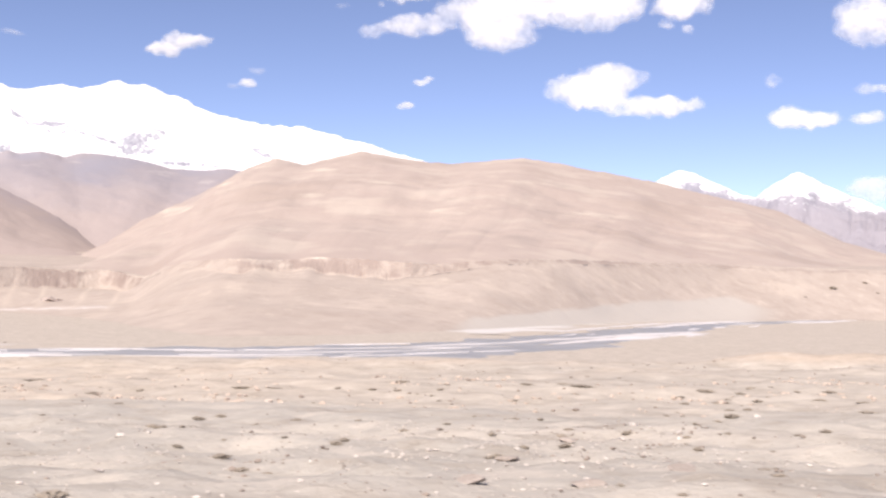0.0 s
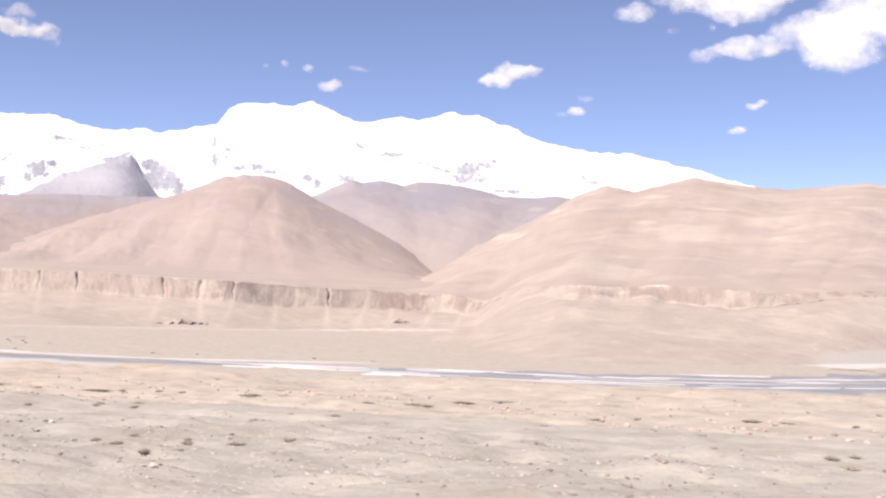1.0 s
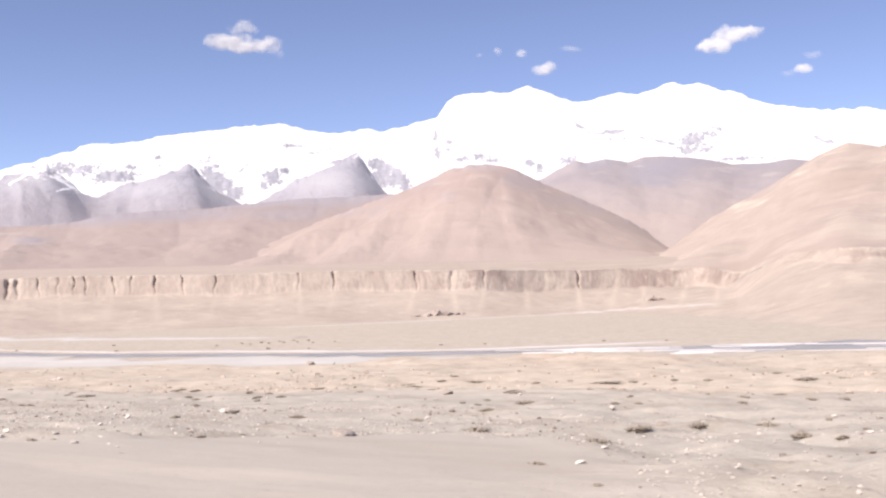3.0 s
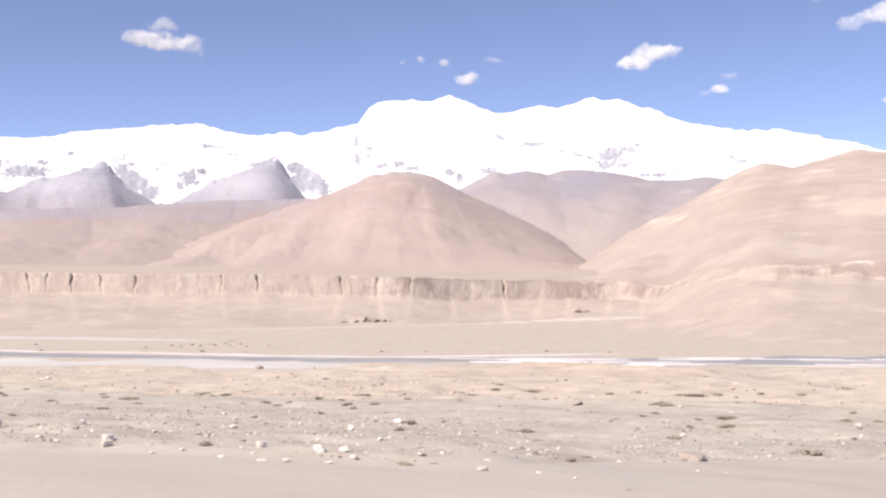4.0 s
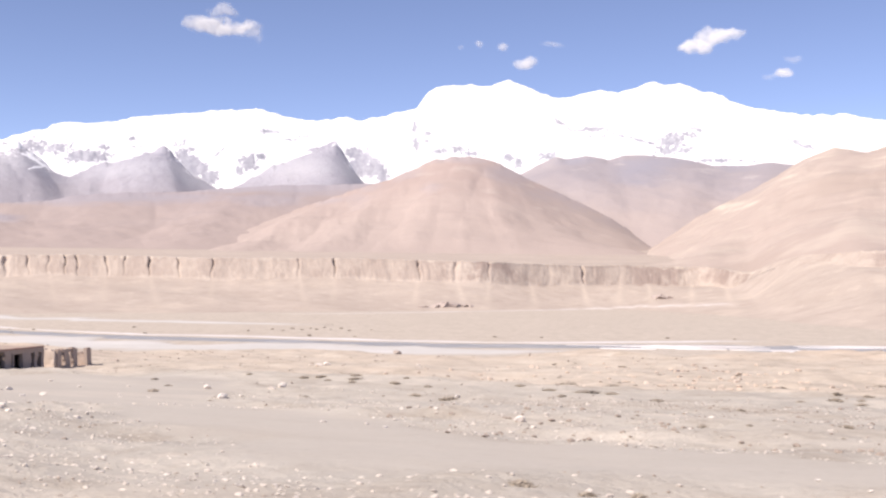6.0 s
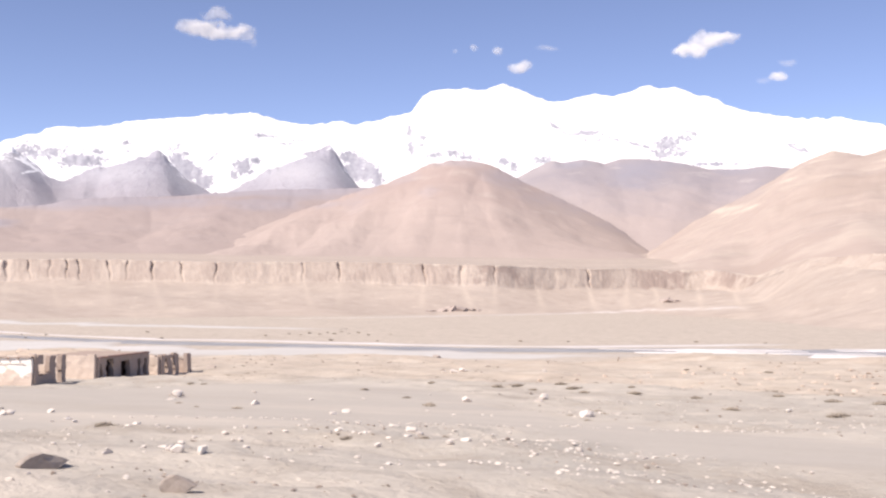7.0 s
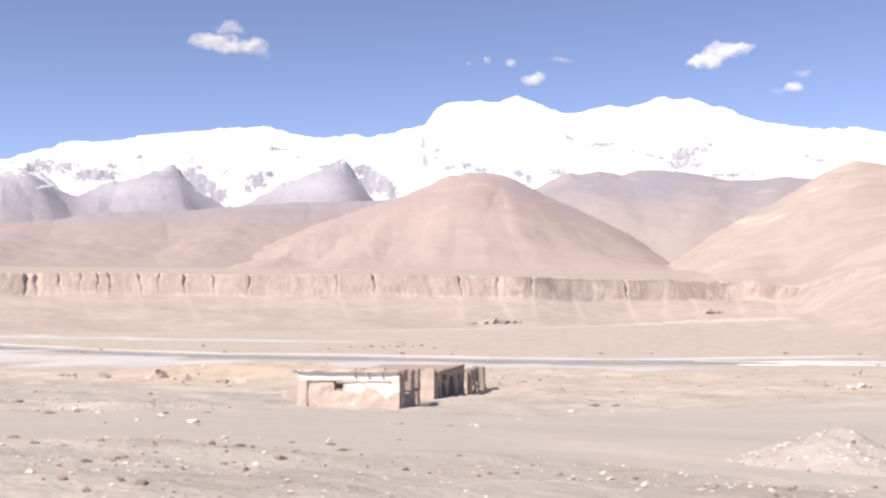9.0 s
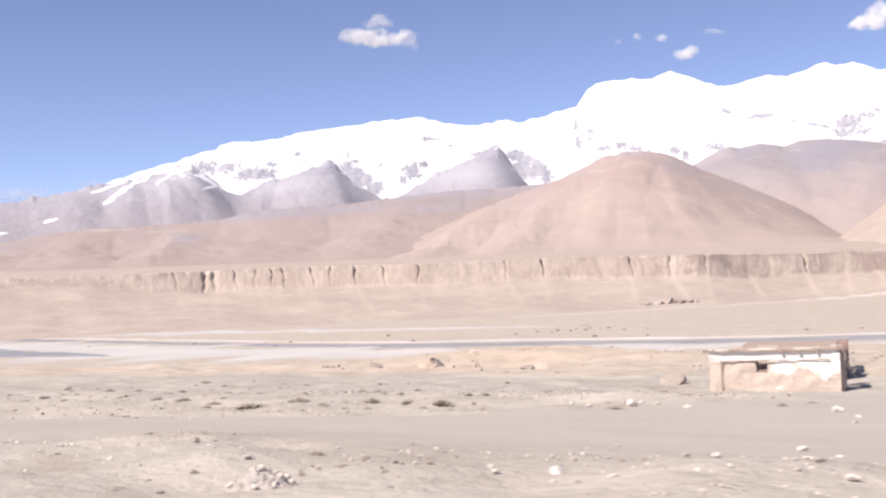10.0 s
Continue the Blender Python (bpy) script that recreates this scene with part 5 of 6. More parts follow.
def shrub_mesh(seed, blades=120, clumps=46):
    """A low cushion of dry twigs about one metre across."""
    g = np.random.default_rng(seed)
    blocks = []
    tri = np.array([[0, 1, 2], [0, 2, 3], [0, 3, 1], [1, 3, 2]])
    for _ in range(blades):
        t, rad = g.uniform(0, 2 * math.pi), math.sqrt(g.uniform(0, 1)) * 0.42
        foot = np.array([math.cos(t) * rad, math.sin(t) * rad * 0.85, -0.03])
        lean = np.array([math.cos(t) * rad * 0.7, math.sin(t) * rad * 0.7, 0]) + g.normal(size=3) * 0.06
        tip = foot + lean + np.array([0, 0, g.uniform(0.14, 0.32) * (1.05 - rad * 1.4)])
        w = g.uniform(0.018, 0.045)
        o = [np.array([math.cos(q), math.sin(q), 0]) * w for q in (0, 2.1, 4.2)]
        blocks.append((np.array([tip, foot + o[0], foot + o[1], foot + o[2]]), tri))
    for _ in range(clumps):
        t, rad = g.uniform(0, 2 * math.pi), math.sqrt(g.uniform(0, 1)) * 0.4
        c = np.array([math.cos(t) * rad, math.sin(t) * rad, 0.02 + 0.15 * (1 - (rad / 0.42) ** 2)])
        blocks.append((BALL1[0] * (1 + 0.2 * g.normal(size=(len(BALL1[0]), 1))) * g.uniform(0.04, 0.09) * np.array([1, 1, 0.8]) + c, BALL1[1]))
    ob = joined("shrub", blocks, SHRUB, even=False)
    me = ob.data
    bpy.data.objects.remove(ob)
    return me


BALL1 = ball(1)
SHRUBS = [shrub_mesh(k) for k in range(5)]
SMALL = [shrub_mesh(k + 9, 40, 9) for k in range(4)]


def scatter(n, x0, x1, y0, y1, seed, clump=14.0, bias=0.0):
    """Places in a field, gathered in clumps."""
    g, out = np.random.default_rng(seed), []
    while len(out) < n:
        x, y = g.uniform(x0, x1), g.uniform(y0, y1)
        if float(fbm(x / clump, y / (clump * 0.6), 3, seed)) > bias + g.uniform(-0.5, 0.3) and float(track_at(x, y)) < 0.6:
            out.append((x, y, g))
    return out


def mesh_arrays(me):
    v, f = np.zeros(len(me.vertices) * 3, np.float32), np.zeros(len(me.loops), np.int32)
    me.vertices.foreach_get("co", v), me.loops.foreach_get("vertex_index", f)
    return v.reshape(-1, 3).astype(float), f.reshape(-1, 3)


for n, x0, x1, y0, y1, small, large, seed in ((26, -70, 45, 24, 62, 0.15, 0.4, 1), (30, -262, -205, 30, 64, 0.2, 0.5, 4)):
    for x, y, g in scatter(n, x0, x1, y0, y1, 400 + seed):
        s = g.uniform(small, large)
        ob = new("shrub", SHRUBS[int(g.integers(5))])
        ob.matrix_world = pose(x, y, float(ground_z(x, y)), 0, 0, g.uniform(0, 360)) @ Matrix.Diagonal((s * 1.05, s, s * g.uniform(1.1, 1.6), 1))
        tagged(ob, "low dry grey-brown cushion shrub on stony ground", "shrub", "dry shrubs on the bench")
far_shrubs = []
for n, x0, x1, y0, y1, small, large, seed in ((104, -120, 70, 70, 150, 0.3, 0.8, 2), (123, -130, 60, 74, 94, 0.2, 0.6, 12), (71, -190, -100, 76, 100, 0.2, 0.6, 15), (71, -60, 50, 45, 80, 0.15, 0.4, 13), (32, -340, -240, 65, 125, 0.3, 0.8, 6), (39, -240, -120, 80, 160, 0.3, 0.8, 7), (97, -75, 60, 26, 75, 0.1, 0.3, 8), (84, -262, -205, 26, 50, 0.15, 0.5, 9), (39, -240, -120, 10, 40, 0.08, 0.18, 10), (39, -250, -212, 27, 41, 0.2, 0.5, 14)):
    for x, y, g in scatter(n, x0, x1, y0, y1, 400 + seed):
        v, f = mesh_arrays(SMALL[int(g.integers(4))])
        s, t = g.uniform(small, large), g.uniform(0, 6.28)
        turn = np.array([[math.cos(t), -math.sin(t), 0], [math.sin(t), math.cos(t), 0], [0, 0, 0.75]])
        far_shrubs.append((v @ turn.T * s + np.array([x, y, float(ground_z(x, y))]), f))
tagged(joined("scrub", far_shrubs, SHRUB, even=False), "sparse dry scrub scattered over the far bench", "scrub", kind="stuff")
# cushion shrubs (x, y, width), stretch by stretch along the drive
SHRUBS_STRETCH_1 = ((18.8, 98.7, 1.58), (17.8, 108.8, 1.63), (15.5, 100, 1.09), (14.8, 108.2, 1.07), (14.5, 74.4, 1.64), (11.1, 110.8, 1.31), (10.4, 98.9, 1.27), (9.6, 105.6, 1.36), (8.7, 89.3, 0.79), (7.8, 48.6, 0.63), (7.3, 88.7, 1.05), (7.2, 96.1, 1.9), (7.2, 51.7, 0.52), (6.4, 42.2, 0.34), (6.4, 106, 2.3), (5.4, 64, 1.27), (5.2, 44, 0.35), (4.6, 63, 0.62), (4.3, 102.3, 1.11), (4.2, 93.6, 1.2), (4.2, 51.7, 0.46), (4.2, 34.9, 0.35), (4.1, 33, 0.59), (3.8, 34.3, 0.38), (3, 56, 0.44), (2.5, 43.7, 0.56), (2.4, 49.9, 0.49), (1.2, 26.6, 0.32), (-0.1, 51.2, 0.66), (-0.2, 27.5, 0.33), (-2.4, 43.9, 0.65), (-2.7, 52, 0.51))
SHRUBS_STRETCH_2 = ((-3.1, 51, 1.01), (-3.9, 42.9, 0.64), (-4.4, 106.6, 2.62), (-4.6, 40.4, 1.21), (-4.8, 62.8, 0.56), (-5.8, 49.1, 0.54), (-6.2, 37.1, 0.37), (-6.3, 113.6, 1.68), (-6.5, 65.9, 0.59), (-8.8, 55.7, 0.39), (-8.9, 54.2, 0.49), (-9.2, 68.7, 0.48), (-10.2, 114.2, 2.03), (-10.6, 54.2, 0.6), (-10.9, 42.4, 0.65), (-11, 43.9, 0.67), (-11.1, 34.7, 0.51), (-12, 34.8, 0.73), (-13.1, 24.9, 1.26), (-13.3, 43.7, 0.32), (-13.7, 37.6, 0.71), (-14.5, 61.1, 0.5), (-15.7, 43.5, 0.41), (-17.1, 42.1, 0.49), (-17.1, 104.4, 1.25), (-17.9, 112.3, 0.78), (-18.3, 62.3, 0.83), (-20.1, 60.7, 0.57), (-20.9, 103.5, 0.83), (-21.5, 53.6, 0.46), (-22.9, 54.6, 0.58), (-23, 53.5, 1.03))
SHRUBS_STRETCH_3 = ((-23.2, 116.3, 1.75), (-23.9, 65.5, 0.89), (-24.2, 107.5, 1.08), (-25, 64.7, 1.03), (-27.9, 109.1, 1.11), (-33.6, 105.5, 1.96), (-36.2, 105.1, 2.19), (-45.8, 36.4, 0.41), (-46.5, 35.2, 0.73), (-47, 106.5, 1.14), (-47.1, 41.9, 0.95), (-47.4, 47, 0.81), (-48, 28.8, 0.72), (-48.3, 35.8, 0.6), (-48.7, 29.4, 0.38), (-48.7, 27.4, 0.36), (-49.5, 27, 0.3), (-49.5, 101.5, 1.55), (-49.6, 29.3, 0.64), (-49.9, 42.3, 0.75), (-50.1, 45.9, 0.38), (-50.7, 43.4, 0.45), (-50.8, 28.4, 0.96), (-50.9, 37.5, 0.68), (-53.3, 30.5, 0.52), (-54.6, 44.4, 0.57), (-55.4, 23.6, 0.31), (-58.2, 69.5, 0.86), (-59.5, 26.7, 0.99), (-60.3, 62.7, 1), (-61.1, 68.4, 0.58), (-65.8, 22.1, 0.41))
SHRUBS_STRETCH_4 = ((-65.9, 39.3, 0.64), (-66, 44.3, 0.53), (-67.5, 39.9, 0.91), (-67.8, 124.2, 3.78), (-68.6, 114.7, 2.93), (-69.6, 49.4, 0.53), (-69.8, 106.2, 3.29), (-70.3, 26.9, 0.52), (-71.9, 48.1, 1.19), (-73.5, 35.8, 1.29), (-74.4, 46.8, 1.2), (-74.8, 68.5, 1.01), (-75.4, 43.1, 1.27), (-75.8, 65.3, 0.91), (-75.8, 106.3, 1.68), (-77.8, 46.8, 0.75), (-78.2, 61.2, 0.88), (-80.8, 21.3, 0.23), (-82, 77.5, 1.33), (-82.6, 25, 0.11), (-82.6, 41.8, 1.12), (-83.4, 74.4, 0.87), (-83.8, 59.8, 0.6), (-85.3, 59.8, 0.78), (-85.5, 28.5, 0.41), (-85.5, 62.1, 0.63), (-86.4, 31.4, 0.45), (-86.4, 23, 0.32), (-86.8, 107.3, 2.34), (-86.9, 22.5, 0.48), (-88.7, 51.7, 0.96), (-89.2, 46, 0.76))
SHRUBS_STRETCH_5 = ((-89.6, 27.4, 0.39), (-89.6, 105.3, 2.91), (-90, 50.2, 0.58), (-90.9, 53.9, 0.45), (-91.2, 37.6, 0.5), (-91.3, 59.8, 1.36), (-92.9, 22.2, 0.61), (-94.6, 43.1, 0.87), (-95.5, 26.6, 0.35), (-95.8, 55.4, 0.48), (-96, 44.4, 0.55), (-96.2, 59.9, 0.57), (-97, 37.2, 0.66), (-97, 63.9, 0.61), (-97.8, 27.1, 0.33), (-98.6, 70, 1.7), (-99.6, 106.1, 1.51), (-100.8, 128, 1.8), (-102.4, 45.9, 1.36), (-103.7, 107.2, 1.1), (-105.9, 27.2, 0.28), (-107, 104.8, 1.63), (-107.9, 33.4, 0.27), (-108.8, 102.2, 3.21), (-110.1, 29.9, 0.44), (-111.6, 37.7, 0.39), (-111.9, 45.9, 0.6), (-112.8, 59.2, 0.72), (-112.9, 52.6, 0.91), (-113.4, 33.9, 0.4), (-113.8, 30.1, 0.49), (-114.2, 19.4, 0.24))
SHRUBS_STRETCH_6 = ((-115.4, 47.3, 0.44), (-115.7, 16.9, 0.23), (-115.9, 31.1, 0.28), (-116, 15, 0.24), (-116.2, 101.2, 1.09), (-116.3, 108.4, 1.04), (-116.6, 16.9, 0.45), (-117, 18.4, 0.23), (-117.5, 16.9, 0.41), (-117.9, 33.3, 0.26), (-118.6, 36.2, 0.52), (-118.8, 17, 0.61), (-119.4, 64.8, 0.87), (-119.5, 67.5, 0.89), (-121, 34.4, 0.32), (-121.3, 66.6, 1.22), (-121.6, 28.6, 0.32), (-122.5, 34.4, 0.53), (-123.2, 77.3, 0.87), (-125.2, 63.6, 0.82), (-125.7, 65.5, 0.69), (-126.4, 48.5, 0.71), (-126.7, 104.9, 2.66), (-126.7, 64.1, 0.91), (-127.6, 74.3, 0.78), (-127.7, 50, 0.74), (-128.5, 63.7, 0.55), (-129.3, 73.6, 1.01), (-129.7, 103.3, 1.48), (-130.4, 99, 2.69), (-133.3, 101.8, 3.16), (-133.6, 111.1, 1.14))
SHRUBS_STRETCH_7 = ((-135.3, 59.9, 0.89), (-138.6, 54.9, 0.73), (-140, 63.9, 0.97), (-140, 46.2, 1.09), (-140, 94.8, 2.53), (-142.9, 66, 2.33), (-144.4, 24.2, 0.45), (-145.4, 26.6, 0.33), (-145.7, 66.3, 1.03), (-145.8, 36.1, 0.37), (-146.1, 27.5, 0.11), (-146.2, 23.3, 0.37), (-146.5, 38.8, 0.31), (-146.7, 52.7, 0.83), (-147.4, 37.9, 0.31), (-147.7, 23.7, 0.18), (-149.9, 69.7, 0.85), (-150.7, 12.7, 0.24), (-150.8, 19.3, 0.16), (-151, 86.4, 1.73), (-151.2, 13.4, 0.19), (-151.3, 11.5, 0.36), (-151.8, 61.2, 0.8), (-152.1, 49.6, 0.51), (-152.7, 11.6, 0.29), (-153.5, 21.6, 0.59), (-153.7, 16.5, 0.28), (-156.1, 16.6, 0.32), (-156.7, 89.2, 3.12), (-157.1, 64.7, 1), (-157.2, 43, 0.93), (-159.4, 69.3, 0.79))
SHRUBS_STRETCH_8 = ((-159.9, 63.5, 0.66), (-160.5, 18.2, 0.41), (-160.7, 34.3, 0.57), (-162.4, 67, 1.2), (-163.1, 49.4, 0.55), (-163.2, 34.5, 0.38), (-165.4, 70.8, 0.97), (-166.1, 68.3, 0.73), (-166.5, 36.6, 0.42), (-168.6, 70.5, 1.14), (-169, 125.9, 1.27), (-169.4, 53.9, 0.74), (-169.9, 69.9, 1.29), (-174.7, 68.7, 0.62), (-179.5, 128.6, 1.06), (-181.7, 17.7, 0.35), (-182.4, 13.4, 0.39), (-182.4, 16.8, 0.34), (-183.1, 21.4, 0.41), (-183.8, 15.3, 0.31), (-184, 22, 0.35), (-184.4, 9.7, 0.29), (-184.5, 16.9, 0.23), (-185, 9.5, 0.16), (-185.2, 20.1, 0.38), (-185.3, 17, 0.23), (-185.4, 12.8, 0.24), (-185.5, 11.6, 0.21), (-185.6, 12.2, 0.19), (-185.8, 16.5, 0.25), (-186.1, 15.8, 0.21), (-186.4, 17, 0.34))
SHRUBS_STRETCH_9 = ((-186.5, 11.4, 0.19), (-186.7, 15.5, 0.28), (-187, 14.7, 0.37), (-187.1, 31.9, 0.33), (-187.5, 12.3, 0.41), (-187.6, 10.9, 0.21), (-187.6, 14.6, 0.21), (-188.6, 31.2, 0.27), (-188.7, 11.8, 0.3), (-189, 17.4, 0.28), (-189.8, 15.8, 0.3), (-190.6, 17.8, 0.46), (-191.2, 13.8, 0.23), (-191.7, 25, 0.26), (-193, 18.3, 0.18), (-193.7, 15.5, 0.19), (-195.7, 10.8, 0.17), (-196.7, 11.7, 0.2), (-197.9, 12, 0.26), (-198.9, 14.6, 0.14), (-199.4, 9.1, 0.22), (-199.6, 13, 0.39), (-199.9, 70.9, 0.66), (-200, 10.8, 0.24), (-200.2, 31.4, 0.47), (-200.4, 33.9, 0.37), (-200.8, 9.7, 0.15), (-201.5, 70.9, 1.04), (-203.2, 73.6, 0.54), (-204.6, 29.3, 0.57), (-205.3, 11.5, 0.23), (-205.7, 13.8, 0.27))
SHRUBS_STRETCH_10 = ((-205.9, 32, 0.34), (-213.3, 31.2, 1.04), (-213.7, 33.2, 0.43), (-214.5, 35.1, 0.54), (-214.9, 31.1, 0.64), (-216.7, 31, 0.87), (-217.5, 29.2, 0.64), (-219.1, 27, 1.28), (-219.3, 35.3, 0.73), (-219.4, 29.7, 0.89), (-223.7, 28.9, 0.62), (-224.9, 38.4, 0.54), (-225.8, 28.9, 0.74), (-229.3, 30, 0.63), (-237.1, 28.7, 0.7), (-246.1, 35.3, 0.55), (-255, 51.5, 0.85))
for x, y, s in SHRUBS_STRETCH_1 + SHRUBS_STRETCH_2 + SHRUBS_STRETCH_3 + SHRUBS_STRETCH_4 + SHRUBS_STRETCH_5 + SHRUBS_STRETCH_6 + SHRUBS_STRETCH_7 + SHRUBS_STRETCH_8 + SHRUBS_STRETCH_9 + SHRUBS_STRETCH_10:
    ob = new("shrub", (SHRUBS if s > 0.25 else SMALL)[int(rng.integers(4))])
    ob.matrix_world = pose(x, y, float(ground_z(x, y)) - 0.02, 0, 0, rng.uniform(0, 360)) @ Matrix.Diagonal((s * 0.95, s * 0.7, min(0.9 * s, 0.75), 1))
    tagged(ob, "broad mat of dry grey-brown scrub on sandy ground" if s > 1.3 else "low dry grey-brown cushion shrub on stony ground", "shrub", "dry shrubs on the bench")
for a0, rise, s in ((-12.6, 0.0083, 12), (-13.9, 0.0125, 8), (-11.5, 0.0008, 4), (-14.5, 0.005, 5)):
    x, y, z = on_terrace(a0, rise)
    put("bush", SHRUBS[1], x, y, s, "dark bush on the far bank of the river", "bush", "bushes across the river", sink=0.3, z=z)
for k, (x, y) in enumerate(((-619, 360), (-560, 395), (-700, 372), (-455, 432), (-480, 428), (-400, 470), (-300, 520), (-330, 512), (-640, 388), (-380, 480), (-760, 345), (-546, 473), (-531, 465), (-542, 485), (-528, 477), (-539, 497), (-526, 487), (-538, 508), (-520, 492), (-525, 507), (-502, 486), (-655, 384), (-625, 444), (-541, 449), (-497, 499))):
    put("bush", SHRUBS[k % 5], x, y, 1.6 + 0.4 * ((k * 5) % 3), "dark low bush on the river gravel", "bush", "bushes along the river", sink=0.3, z=PLAIN + 0.2)

# pale stones (x, y, width), stretch by stretch along the drive
STONES_STRETCH_1 = ((14.8, 96.7, 0.39), (8.1, 42.2, 0.17), (7.6, 72.7, 0.29), (6.3, 42.7, 0.21), (6.1, 37.3, 0.26), (5.8, 39.3, 0.28), (3.1, 44, 0.26), (3.1, 94.4, 0.65), (2.1, 49.9, 0.35), (1.7, 27.2, 0.19), (0.9, 54.9, 0.27), (-0, 51.5, 0.36), (-0.3, 46.9, 0.42), (-1.1, 30.3, 0.24), (-1.3, 32.4, 0.26), (-1.6, 27.5, 0.14), (-1.8, 32.9, 0.16), (-2.6, 28.8, 0.17), (-3.9, 32.2, 0.26), (-4.5, 27, 0.16), (-7.7, 26.3, 0.14), (-7.9, 33.6, 0.17), (-8.5, 26.5, 0.14), (-9.8, 25.3, 0.24), (-9.9, 35.3, 0.18), (-10.6, 27.3, 0.12), (-11.6, 27.3, 0.18), (-14.5, 25.9, 0.24), (-19, 43.9, 0.33), (-20.1, 43.7, 0.52), (-34.1, 68.9, 0.3), (-48.2, 27, 0.18))
STONES_STRETCH_2 = ((-48.6, 50.7, 0.26), (-48.8, 24.5, 0.17), (-49.8, 45.2, 0.33), (-50.5, 50, 0.21), (-50.5, 37, 0.2), (-52.5, 31, 0.14), (-52.6, 50.3, 0.21), (-54.3, 24, 0.24), (-55.6, 23.9, 0.22), (-56, 47.1, 0.25), (-56.2, 42, 0.56), (-57.2, 30, 0.15), (-58, 27.3, 0.21), (-59.9, 42.3, 0.19), (-60.2, 43.6, 0.59), (-62.9, 27.5, 0.15), (-62.9, 43.9, 0.2), (-65.3, 40.3, 0.4), (-67.7, 49.9, 0.47), (-69.3, 35.5, 0.29), (-69.4, 27.7, 0.43), (-69.5, 49.7, 0.3), (-70.9, 31.9, 0.33), (-73.3, 39.3, 0.27), (-75.5, 38.6, 0.33), (-76.2, 52, 0.39), (-81, 27.9, 0.12), (-81.6, 27.6, 0.14), (-82, 44.5, 0.32), (-82.5, 22.5, 0.12), (-82.8, 51.4, 0.26), (-83.7, 23.1, 0.18))
STONES_STRETCH_3 = ((-83.7, 51.1, 0.41), (-84.1, 47.6, 0.48), (-84.2, 57.4, 0.58), (-84.9, 22.7, 0.29), (-85.7, 24.3, 0.28), (-85.9, 28.4, 0.13), (-86.9, 24.2, 0.2), (-87.1, 23.6, 0.31), (-88.1, 22.2, 0.35), (-88.2, 21.3, 0.24), (-88.9, 34.7, 0.23), (-89, 46.7, 0.42), (-89.1, 20.9, 0.3), (-89.8, 20.8, 0.38), (-91.2, 21, 0.28), (-92.1, 30.3, 0.22), (-92.4, 29.4, 0.28), (-92.7, 21.2, 0.18), (-93, 20.5, 0.2), (-93.1, 65.8, 0.43), (-93.6, 37.3, 0.26), (-94, 29.5, 0.25), (-94.2, 79.6, 0.41), (-94.2, 37.2, 0.21), (-94.3, 28.7, 0.25), (-94.6, 20.5, 0.42), (-96.9, 26.5, 0.25), (-96.9, 67.9, 0.43), (-97.1, 21, 0.26), (-98.1, 99.6, 0.51), (-98.9, 21.9, 0.31), (-99.2, 26.6, 0.26))
STONES_STRETCH_4 = ((-102.9, 34.4, 0.37), (-106.9, 26, 0.37), (-107.4, 50.5, 0.3), (-109.7, 43.2, 0.26), (-109.9, 36.6, 0.26), (-110, 37.6, 0.38), (-110, 20.9, 0.09), (-110.7, 20.7, 0.12), (-111.2, 43.6, 0.36), (-111.5, 38, 0.24), (-112.2, 44.1, 0.23), (-112.6, 29.8, 0.22), (-113.5, 46.6, 0.19), (-113.8, 19.9, 0.12), (-114.4, 31.2, 0.27), (-114.9, 20.7, 0.13), (-115.1, 30.9, 0.21), (-115.1, 47.1, 0.44), (-116.9, 41.4, 0.44), (-117.3, 55.4, 0.46), (-120.1, 66.6, 0.34), (-120.6, 74.5, 0.46), (-126.8, 31.3, 0.25), (-127.7, 33.8, 0.26), (-129.9, 27.8, 0.24), (-131, 31.3, 0.18), (-131.1, 28.4, 0.21), (-131.8, 30.8, 0.18), (-132.8, 28.4, 0.3), (-144.1, 53.1, 0.41), (-144.6, 22.5, 0.26), (-144.6, 28.7, 0.2))
STONES_STRETCH_5 = ((-144.6, 27.8, 0.17), (-144.6, 19.3, 0.16), (-145, 24.3, 0.28), (-145.1, 23.6, 0.22), (-145.5, 18.9, 0.2), (-145.9, 16.3, 0.15), (-146, 23.8, 0.2), (-146, 16.9, 0.25), (-146.9, 23.3, 0.15), (-147.6, 13.6, 0.1), (-147.9, 15.6, 0.17), (-148.1, 13.9, 0.18), (-148.1, 21.4, 0.17), (-148.4, 24.2, 0.16), (-148.6, 23, 0.2), (-149.7, 36.1, 0.15), (-150.4, 36.6, 0.15), (-151, 35.5, 0.19), (-151.2, 54.6, 0.44), (-151.7, 13.3, 0.39), (-152.8, 12, 0.29), (-153, 23.1, 0.19), (-153.1, 22.1, 0.27), (-153.7, 37.7, 0.24), (-154.5, 32.8, 0.4), (-156, 22.6, 0.23), (-156.3, 51.4, 0.7), (-156.8, 22.4, 0.21), (-158.8, 22.8, 0.22), (-162.8, 37.5, 0.27), (-164.1, 25.1, 0.18), (-164.3, 24.4, 0.18))
